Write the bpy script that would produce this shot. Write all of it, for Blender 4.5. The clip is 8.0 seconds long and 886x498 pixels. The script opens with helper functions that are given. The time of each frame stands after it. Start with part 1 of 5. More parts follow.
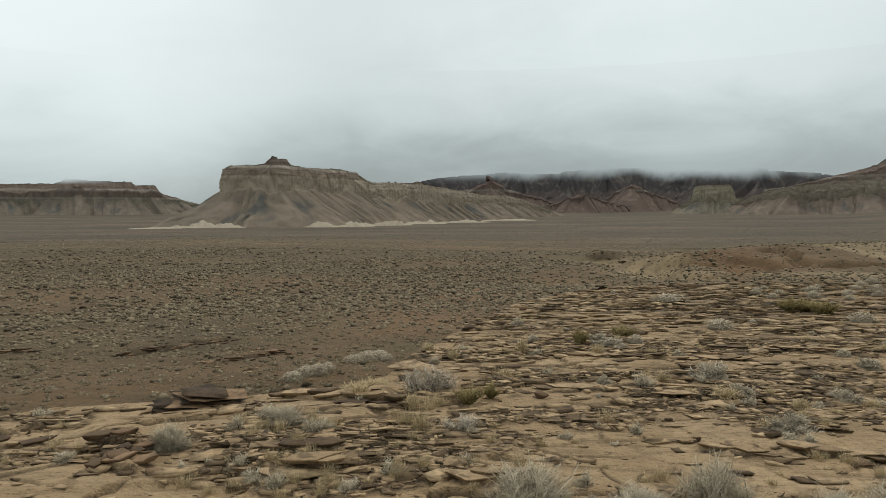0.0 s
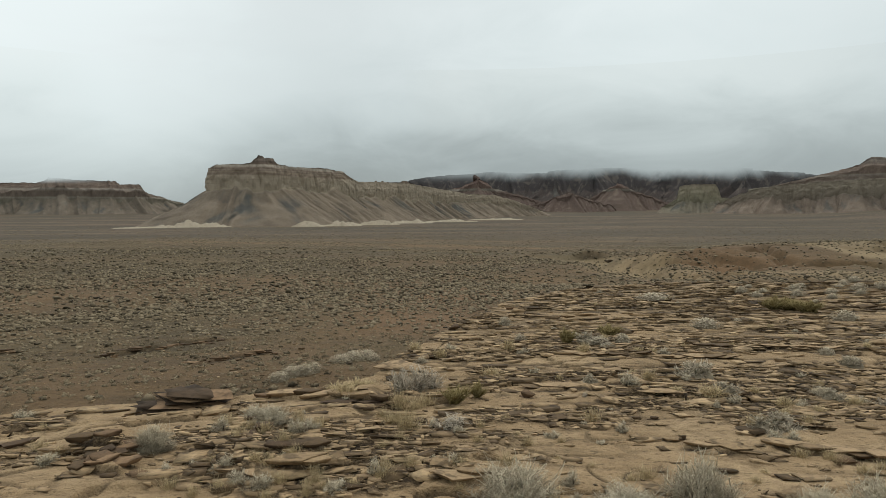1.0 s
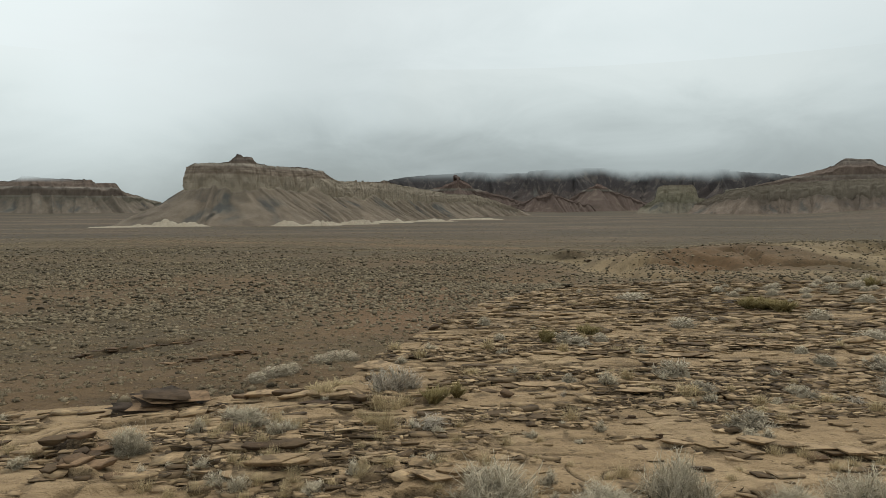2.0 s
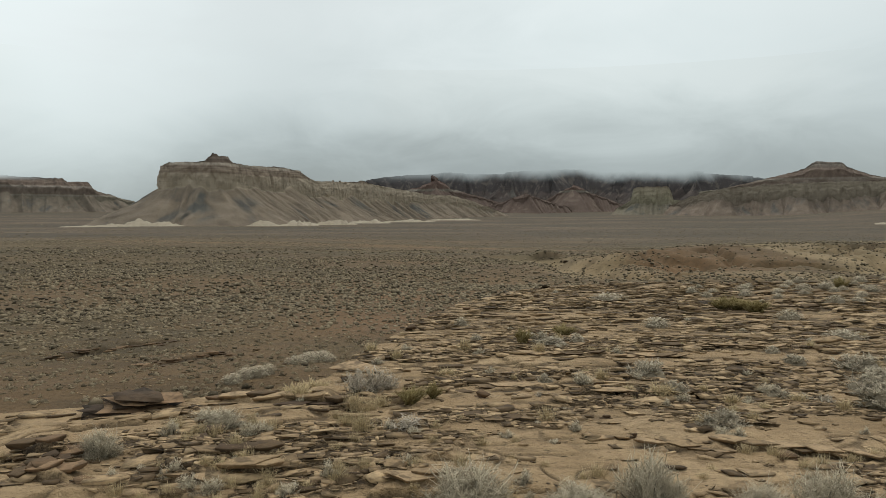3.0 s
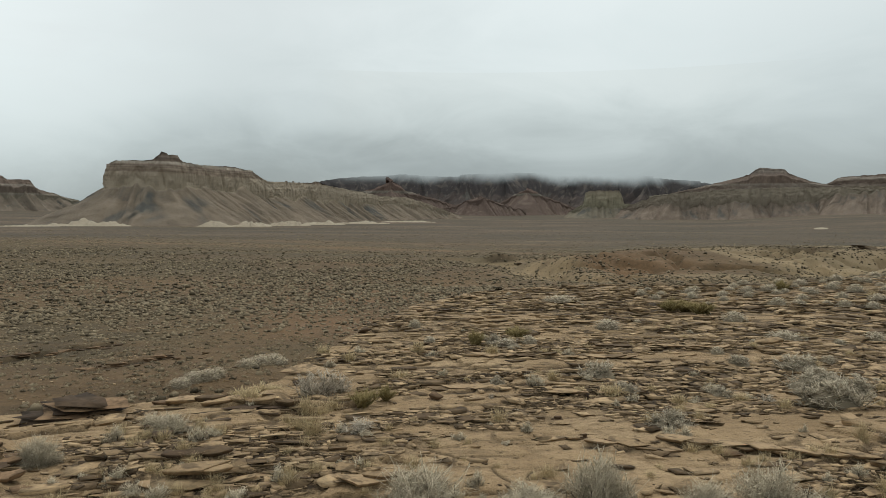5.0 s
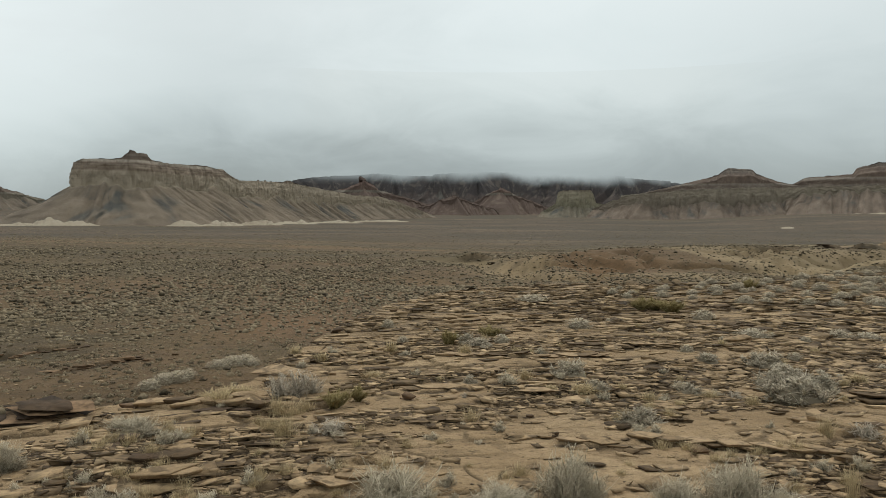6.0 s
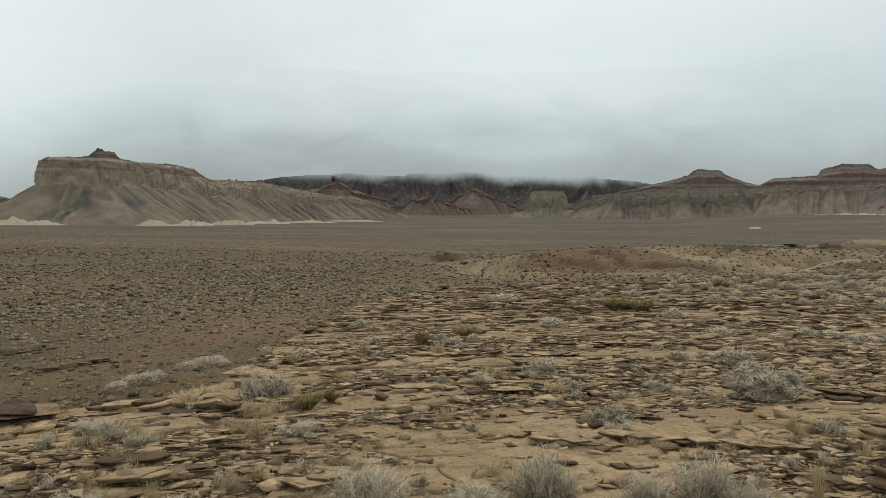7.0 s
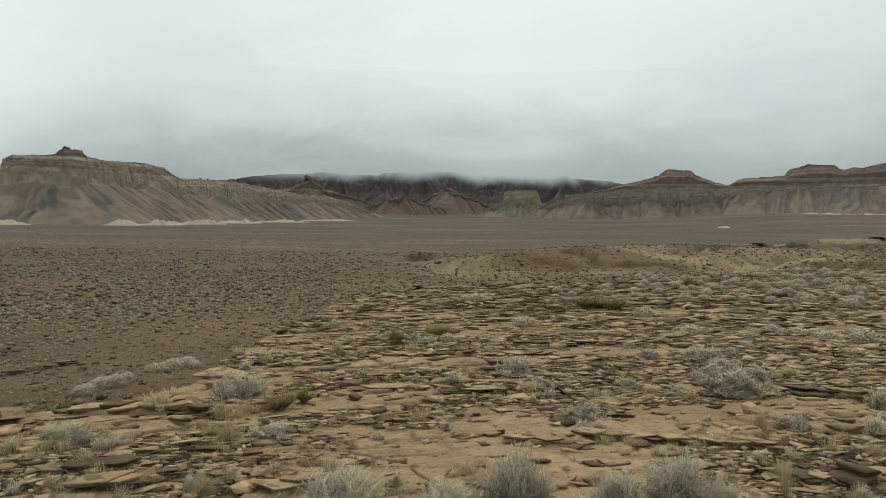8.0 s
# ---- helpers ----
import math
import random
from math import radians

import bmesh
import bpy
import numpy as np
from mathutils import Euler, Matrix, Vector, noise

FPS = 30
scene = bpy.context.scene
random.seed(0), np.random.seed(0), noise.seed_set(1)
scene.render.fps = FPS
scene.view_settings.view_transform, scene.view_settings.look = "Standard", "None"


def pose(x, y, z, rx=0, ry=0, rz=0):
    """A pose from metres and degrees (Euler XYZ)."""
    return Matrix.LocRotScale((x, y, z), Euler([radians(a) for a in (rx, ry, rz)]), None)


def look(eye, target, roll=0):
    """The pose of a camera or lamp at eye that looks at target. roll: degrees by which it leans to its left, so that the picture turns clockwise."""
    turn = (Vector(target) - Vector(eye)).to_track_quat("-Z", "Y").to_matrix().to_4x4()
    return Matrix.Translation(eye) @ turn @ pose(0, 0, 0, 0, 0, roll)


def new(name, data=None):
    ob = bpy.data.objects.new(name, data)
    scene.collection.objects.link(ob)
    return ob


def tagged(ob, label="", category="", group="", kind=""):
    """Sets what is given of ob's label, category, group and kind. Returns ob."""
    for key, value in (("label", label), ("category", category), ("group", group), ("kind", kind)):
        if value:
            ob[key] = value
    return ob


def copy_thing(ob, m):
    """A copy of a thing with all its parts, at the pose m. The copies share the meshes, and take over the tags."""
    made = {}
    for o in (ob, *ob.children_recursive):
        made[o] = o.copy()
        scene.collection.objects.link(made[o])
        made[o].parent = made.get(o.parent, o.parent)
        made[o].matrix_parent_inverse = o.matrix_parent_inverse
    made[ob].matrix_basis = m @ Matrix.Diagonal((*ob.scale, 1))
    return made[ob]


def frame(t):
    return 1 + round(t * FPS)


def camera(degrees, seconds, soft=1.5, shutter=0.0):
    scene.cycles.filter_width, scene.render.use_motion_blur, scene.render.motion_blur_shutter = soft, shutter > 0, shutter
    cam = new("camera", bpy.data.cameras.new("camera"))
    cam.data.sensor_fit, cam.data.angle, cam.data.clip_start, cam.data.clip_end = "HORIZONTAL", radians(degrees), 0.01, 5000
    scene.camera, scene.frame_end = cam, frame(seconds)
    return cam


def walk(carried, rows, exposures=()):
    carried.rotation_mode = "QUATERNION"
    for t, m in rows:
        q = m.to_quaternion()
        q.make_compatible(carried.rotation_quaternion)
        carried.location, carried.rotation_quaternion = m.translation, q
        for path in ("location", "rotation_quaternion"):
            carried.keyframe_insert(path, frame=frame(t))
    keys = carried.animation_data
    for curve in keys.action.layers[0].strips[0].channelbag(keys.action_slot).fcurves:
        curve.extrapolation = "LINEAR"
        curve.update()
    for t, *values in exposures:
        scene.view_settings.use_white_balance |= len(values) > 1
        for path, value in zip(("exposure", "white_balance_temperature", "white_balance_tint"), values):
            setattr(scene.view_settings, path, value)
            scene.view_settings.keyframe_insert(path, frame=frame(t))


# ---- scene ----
cam = camera(64.69, 8.0, soft=0.8)
PATH = [
    (0, (0.000, 0.000, 1.650), (-0.0014, 9.9864, 1.1280), -0.23),
    (0.5, (0.002, 0.004, 1.651), (0.0799, 9.9894, 1.1244), -0.23),
    (1, (0.007, 0.009, 1.651), (0.1890, 9.9931, 1.1189), -0.24),
    (1.5, (0.011, 0.012, 1.652), (0.3248, 9.9930, 1.1165), -0.19),
    (3, (0.027, 0.008, 1.655), (0.8127, 9.9634, 1.1261), 0.11),
    (3.5, (0.028, 0.006, 1.655), (0.9781, 9.9477, 1.1361), 0.27),
    (4, (0.029, 0.004, 1.656), (1.1548, 9.9271, 1.1461), 0.43),
    (4.5, (0.033, 0.007, 1.657), (1.3019, 9.9132, 1.1574), 0.53),
    (6, (0.049, 0.016, 1.660), (1.8543, 9.8392, 1.1596), 0.61),
    (6.5, (0.055, 0.021, 1.658), (2.0451, 9.8081, 1.1603), 0.64),
    (7, (0.055, 0.024, 1.657), (2.2335, 9.7710, 1.1585), 0.69),
    (7.5, (0.054, 0.026, 1.657), (2.4153, 9.7300, 1.1567), 0.73),
    (8, (0.057, 0.023, 1.658), (2.5983, 9.6819, 1.1571), 0.71),
]
walk(cam, [(t, look(eye, aim, roll)) for t, eye, aim, roll in PATH], [(0, 0.0), (6, 0.0), (8, 0.07)])

EYE = 1.65

# ---- world: a low overcast sky ----
world = bpy.data.worlds.new("overcast_sky")
scene.world = world
world.use_nodes = True


class Nodes:
    """Short hand for building a node tree."""

    def __init__(self, tree):
        self.tree = tree
        tree.nodes.clear()

    def add(self, kind, out=0, **inputs):
        node = self.tree.nodes.new(kind)
        for key, value in inputs.items():
            key = int(key[1:]) if key[0] == "i" and key[1:].isdigit() else key.replace("_", " ")
            self.link(value, node.inputs[key])
        return node.outputs[out] if len(node.outputs) else node

    def link(self, value, socket):
        if isinstance(value, bpy.types.NodeSocket):
            self.tree.links.new(value, socket)
        else:
            socket.default_value = value

    def math(self, op, a, b=0.0, c=0.0):
        node = self.tree.nodes.new("ShaderNodeMath")
        node.operation = op
        for socket, value in zip(node.inputs, (a, b, c)):
            self.link(value, socket)
        return node.outputs[0]

    def mix(self, f, a, b, blend="MIX"):
        node = self.tree.nodes.new("ShaderNodeMix")
        node.data_type, node.blend_type = "RGBA", blend
        for socket, value in zip((node.inputs[0], node.inputs[6], node.inputs[7]), (f, a, b)):
            if isinstance(value, tuple) and len(value) == 3:
                value = (*value, 1)
            self.link(value, socket)
        return node.outputs[2]

    def ramp(self, f, stops, smooth=False):
        node = self.tree.nodes.new("ShaderNodeValToRGB")
        node.color_ramp.interpolation = "B_SPLINE" if smooth else "LINEAR"
        els = node.color_ramp.elements
        while len(els) < len(stops):
            els.new(0.5)
        for el, (at, col) in zip(els, stops):
            el.position = at
            el.color = (*col, 1) if isinstance(col, tuple) else (col, col, col, 1)
        self.link(f, node.inputs[0])
        return node.outputs[0]

    def span(self, v, a, b, c=0.0, d=1.0, smooth=False):
        node = self.tree.nodes.new("ShaderNodeMapRange")
        node.interpolation_type = "SMOOTHSTEP" if smooth else "LINEAR"
        for n, value in enumerate((v, a, b, c, d)):
            self.link(value, node.inputs[n])
        return node.outputs[0]

    def noise(self, vec, scale, detail=4.0, rough=0.55, out=0, warp=0.0):
        return self.add("ShaderNodeTexNoise", out, Vector=vec, Scale=scale, Detail=detail, Roughness=rough, Distortion=warp)

    def scaled(self, vec, sx, sy, sz):
        return self.add("ShaderNodeMapping", Vector=vec, Scale=(sx, sy, sz))


def cloud_sky(n, way):
    """Grey cloud deck: darker towards the hills, brighter overhead, with long soft streaks."""
    xyz = n.tree.nodes.new("ShaderNodeSeparateXYZ")
    n.link(way, xyz.inputs[0])
    up = xyz.outputs[2]
    flat = n.scaled(way, 1.0, 1.0, 3.2)
    big = n.noise(flat, 1.7, 3.0, 0.5)
    fine = n.noise(n.scaled(way, 1.0, 1.0, 2.6), 4.5, 5.0, 0.6, warp=0.5)
    lift = n.math("ADD", n.math("MULTIPLY", n.math("SUBTRACT", big, 0.5), 0.22), n.math("MULTIPLY", n.math("SUBTRACT", fine, 0.5), 0.15))
    lift = n.math("ADD", lift, n.span(xyz.outputs[0], -0.08, -0.42, 0.0, 0.085, True))
    base = n.ramp(n.math("ADD", up, lift), [(0.0, (0.325, 0.37, 0.372)), (0.07, (0.345, 0.395, 0.398)), (0.14, (0.53, 0.60, 0.602)), (0.22, (0.68, 0.755, 0.755)), (0.40, (0.79, 0.85, 0.85)), (1.0, (0.84, 0.87, 0.87))], True)
    drift = n.ramp(n.span(n.math("ADD", xyz.outputs[0], n.math("MULTIPLY", n.math("SUBTRACT", fine, 0.5), 0.3)), -0.7, 0.9), [(0.0, 0.78), (0.10, 0.77), (0.22, 0.71), (0.36, 0.565), (0.58, 0.70), (0.75, 0.655), (0.9, 0.585), (1.0, 0.585)], True)
    drift = n.math("MULTIPLY", drift, 1.5)
    base = n.mix(1.0, base, drift, "MULTIPLY")
    toward = n.add("ShaderNodeVectorMath", i0=way, i1=(0.25, 0.52, 0.82))
    toward.node.operation = "DOT_PRODUCT"
    toward = toward.node.outputs["Value"]
    return n.mix(1.0, base, n.ramp(n.span(toward, -0.7, 1.0), [(0.0, 0.62), (0.7, 0.98), (1.0, 1.06)]), "MULTIPLY")


n = Nodes(world.node_tree)
way = n.add("ShaderNodeTexCoord")
sky = n.tree.nodes.new("ShaderNodeTexSky")
sky.sky_type, sky.sun_disc = "NISHITA", False
sky.sun_elevation, sky.sun_rotation = radians(55), radians(26)
clear = n.add("ShaderNodeBackground", Color=sky.outputs[0], Strength=0.004)
deck = n.add("ShaderNodeBackground", Color=cloud_sky(n, way), Strength=1.0)
both = n.add("ShaderNodeAddShader", i0=clear, i1=deck)
n.add("ShaderNodeOutputWorld", Surface=both)

sun_data = bpy.data.lights.new("sun", "SUN")
sun_data.energy, sun_data.angle, sun_data.color = 1.04, radians(25), (1.0, 0.92, 0.79)
sun = new("sun", sun_data)
sun.matrix_world = look((24, 50, 80), (0, 0, 0))

# ---- noise and terrain arithmetic ----


def lattice(ix, iy, seed):
    h = (ix.astype(np.int64) * 374761393 + iy.astype(np.int64) * 668265263 + seed * 974634221) & 0xFFFFFFFF
    h = ((h ^ (h >> 13)) * 1274126177) & 0xFFFFFFFF
    return ((h ^ (h >> 16)) & 0xFFFFFF) / float(0xFFFFFF)


def grain(x, y, seed=0):
    """Smooth value noise from 0 to 1."""
    x, y = np.asarray(x, float), np.asarray(y, float)
    ix, iy = np.floor(x), np.floor(y)
    fx, fy = x - ix, y - iy
    fx, fy = fx * fx * fx * (fx * (6 * fx - 15) + 10), fy * fy * fy * (fy * (6 * fy - 15) + 10)
    a, b = lattice(ix, iy, seed), lattice(ix + 1, iy, seed)
    c, d = lattice(ix, iy + 1, seed), lattice(ix + 1, iy + 1, seed)
    return (a + (b - a) * fx) * (1 - fy) + (c + (d - c) * fx) * fy


def fbm(x, y, octaves=4, seed=0, gain=0.5):
    """Layered noise about zero."""
    total, amp, norm = 0.0, 1.0, 0.0
    for k in range(octaves):
        total = total + amp * (grain(x * 2**k + 17.3 * k, y * 2**k - 9.1 * k, seed + k) - 0.5)
        norm, amp = norm + amp, amp * gain
    return 2 * total / norm


def step(a, b, v):
    t = np.clip((v - a) / (b - a), 0, 1)
    return t * t * (3 - 2 * t)


def brow_fall(az):
    """How steeply the eye looks down on the brow of the outcrop, by bearing."""
    return np.interp(az, (-60, -33, -29.3, -23.6, -17.5, -13.1, -8.6, -6.3, -4.4, -2.6, -0.7, 3, 6.3, 11.7, 16.5, 22.7, 26.5, 33.4, 37.4, 41.3, 47, 80), (0.22, 0.240, 0.2445, 0.2444, 0.251, 0.250, 0.2477, 0.239, 0.222, 0.2046, 0.1884, 0.1508, 0.1284, 0.1085, 0.0995, 0.094, 0.0914, 0.0835, 0.074, 0.0655, 0.061, 0.1))


def outcrop_slope(r, az):
    return (0.06 - 0.033 * step(10, 42, az) * step(5, 40, r)) * (1 - step(60, 110, np.abs(az)))


def brow(az):
    """Distance to the brow of the outcrop."""
    fall = brow_fall(az)
    s = 0.06 - 0.033 * step(10, 42, az) * step(18, 30, az * 0 + 30)
    return np.clip(EYE / (fall - s), 6, 48)


MID_R = (20, 24, 32, 48, 75, 125, 170, 220, 270, 340, 450, 700, 1000, 1300, 1900, 2600, 3200, 4900)
MID_T = (-0.222, -0.208, -0.182, -0.134, -0.092, -0.061, -0.048, -0.040, -0.043, -0.043, -0.0365, -0.027, -0.0215, -0.0185, -0.0078, -0.003, 0.002, 0.006)


def plain(r, az, x, y):
    """The valley and the plain beyond the outcrop."""
    t = np.interp(np.log(r), np.log(MID_R), MID_T)
    rise = np.interp(az, (-40, -17, -4, 10, 20, 27, 33, 40, 46, 60), (0.003, 0.002, -0.004, -0.011, -0.009, 0.0, 0.004, 0.006, 0.014, 0.014))
    t = t + rise * step(90, 190, r) * (1 - step(260, 600, r)) + 0.010 * step(28, 40, az) * step(700, 2000, r)
    z = EYE + r * t
    z = z + 0.55 * fbm(x / 26, y / 26, 3, 11) * step(18, 60, r) * (1 - step(160, 400, r)) + 1.5 * fbm(x / 160, y / 160, 3, 12) * step(150, 500, r)
    # dry wash that winds away between red banks
    for cx, cy, wx, wy, half, deep in WASH:
        along = (x - cx) * wx + (y - cy) * wy
        across = (x - cx) * wy - (y - cy) * wx + 1.2 * np.sin(along / 6.0)
        z = z - deep * np.exp(-((across / 4.2) ** 4)) * np.exp(-((along / (half * 1.15)) ** 4))
    for cx, cy, wide, tall in MOUNDS:
        z = z + tall * np.exp(-(((x - cx) ** 2 + (y - cy) ** 2) / wide**2))
    rill = np.abs(fbm(x / 11 + 0.4 * fbm(x / 20, y / 20, 2, 15), y / 16, 4, 14))
    z = z - 1.5 * np.exp(-((rill / 0.10) ** 2)) * step(14, 20, az) * (1 - step(46, 52, az)) * step(62, 80, r) * (1 - step(170, 300, r))
    z = z + edge_lines(x, y, VALLEY_LINES, 0.8, 0.3)[0]
    z = z + 0.10 * fbm(x / 3.1, y / 3.1, 3, 13) * step(12, 25, r)
    return z


def at(az, r):
    return r * math.sin(radians(az)), r * math.cos(radians(az))


def reach_of(az0, r0, az1, r1, deep):
    """A stretch of the wash from one bearing and distance to another: middle, direction, half length, depth."""
    (x0, y0), (x1, y1) = at(az0, r0), at(az1, r1)
    size = math.hypot(x1 - x0, y1 - y0)
    return (x0 + x1) / 2, (y0 + y1) / 2, (x1 - x0) / size, (y1 - y0) / size, size / 2, deep


WASH = [reach_of(16.9, 78, 15.9, 98, 1.5), reach_of(15.9, 98, 13.0, 121, 2.2), reach_of(13.0, 121, 9.8, 131, 1.4), reach_of(36.5, 106, 40.5, 136, 1.6), reach_of(41.5, 135, 45.5, 168, 1.8)]
MOUNDS = [(*at(19.3, 106), 7, 1.0), (*at(22.5, 111), 11, 0.7), (*at(25, 116), 15, 0.6), (*at(30, 128), 22, 1.5), (*at(9, 88), 12, 0.5), (*at(36, 150), 24, 1.8)]


LEDGE_LINES = [(19.5, 27.5, 6.25, 6.35, 0.033), (26.5, 40.5, 6.55, 6.9, 0.041), (-13.4, -3.6, 8.3, 7.65, 0.083), (-28.2, -23.0, 6.65, 6.25, 0.072), (-27.4, -23.2, 5.95, 5.85, 0.061), (-34, -29.8, 7.6, 7.2, 0.066), (-18.0, -13.4, 5.55, 5.2, 0.055), (-13.8, -8.6, 5.3, 5.3, 0.055), (-14.6, -8.8, 5.72, 5.7, 0.050), (1.5, 6.5, 4.9, 5.1, 0.044), (40, 49, 6.0, 6.4, 0.044), (39.5, 48, 10.1, 10.5, 0.055), (8, 17, 8.6, 8.9, 0.028), (12, 24, 11.4, 11.9, 0.033), (20, 33, 13.2, 13.8, 0.033)]


VALLEY_LINES = [(-34, -30.2, 36.6, 34.6, 0.12), (-25.4, -20.3, 30.2, 31.6, 0.17), (-21.0, -16.2, 31.8, 33.1, 0.17), (-19.4, -12.7, 23.4, 27.0, 0.13), (11.3, 15.0, 131, 127, 0.9), (38.3, 43.0, 147, 176, 1.2), (42, 49, 200, 230, 1.4)]


def edge_lines(x, y, lines, wobble, wide):
    """Long broken edges of thicker beds: the step up, and a dark line painted along the foot as undercut shade."""
    r, az = np.hypot(x, y), np.degrees(np.arctan2(x, y))
    up, gap = 0 * r, 0 * r
    for az0, az1, r0, r1, high in lines:
        w = wide * max(1.0, r0 / 40)
        line = r0 + (r1 - r0) * np.clip((az - az0) / (az1 - az0), 0, 1) + wobble * fbm(az / 2.6, az * 0 + az0, 4, 38)
        reach = step(az0, az0 + 1.2, az) * (1 - step(az1 - 1.2, az1, az)) * (0.5 + 0.5 * step(0.25, 0.6, grain(az / 2.5, az * 0 + az0, 39)))
        d = r - line
        up = up + reach * high * (step(0.0, 0.7 * w, d) * (1 - step(6 * w, 32 * w, d)) - 0.1 * np.exp(-(((d + w) / w) ** 2)))
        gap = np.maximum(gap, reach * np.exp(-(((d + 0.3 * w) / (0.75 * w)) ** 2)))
    return up, gap


def bedding(x, y):
    return x * 0.985 + y * 0.17, y * 0.985 - x * 0.17


def litter(x, y):
    """1 where broken chips and grit lie on the rock, 0 on bare sheets."""
    u, v = bedding(x, y)
    far = np.hypot(x, y)
    az = np.degrees(np.arctan2(x, y))
    patch = grain(u / 2.6, v / 1.1, 51) * 0.6 + grain(u / 0.9, v / 0.42, 52) * 0.4 + 0.10 * step(9, 22, far) + 0.22 * np.exp(-(((az - 44) / 8) ** 4 + ((far - 15.5) / 5.5) ** 4))
    patch = patch - 0.16 * np.exp(-(((az + 26) / 8) ** 4 + ((far - 6.2) / 1.6) ** 4)) - 0.09 * np.exp(-(((az - 29) / 14) ** 4 + ((far - 6.0) / 1.6) ** 4))
    patch = patch - 0.24 * np.exp(-(((az + 27) / 9) ** 4 + ((far - 8.3) / 1.3) ** 4))
    return step(0.50, 0.60, patch)


def bed_fields(u, v):
    """Two fields whose half levels are the broken edges of the thick beds."""
    wob = 0.22 * fbm(u / 0.5, v / 0.35, 3, 22)
    a = grain(u / 2.4 + wob, v / 1.0 + wob, 23) * 0.8 + grain(u / 0.5, v / 0.3, 33) * 0.2
    b = grain(u / 1.5 + wob, v / 0.62 - wob, 24) * 0.8 + grain(u / 0.3, v / 0.2, 34) * 0.2
    return np.stack([a, b])


def cells(u, v, wide, long, seed):
    """Broken plates side by side: for each place its plate's dice, the way from the plate's middle and the distance to its edge."""
    p, q = u / wide, v / long
    ip, iq = np.floor(p), np.floor(q)
    first, second = np.full(np.shape(p), 9.0), np.full(np.shape(p), 9.0)
    ci, cj, dv = 0 * p, 0 * p, 0 * p
    for i in (-1, 0, 1):
        for j in (-1, 0, 1):
            a, b = ip + i, iq + j
            du = p - a - 0.5 - 0.85 * (lattice(a, b, seed) - 0.5)
            dw = q - b - 0.5 - 0.85 * (lattice(a, b, seed + 1) - 0.5)
            d = np.abs(du) * 0.55 + np.hypot(du, dw) * 0.6
            near = d < first
            second = np.where(near, first, np.minimum(second, d))
            ci, cj, dv = np.where(near, a, ci), np.where(near, b, cj), np.where(near, dw, dv)
            first = np.where(near, d, first)
    dice = [lattice(ci, cj, seed + k) for k in (2, 3, 4)]
    return dice, dv * long, (second - first) * 0.5 * long


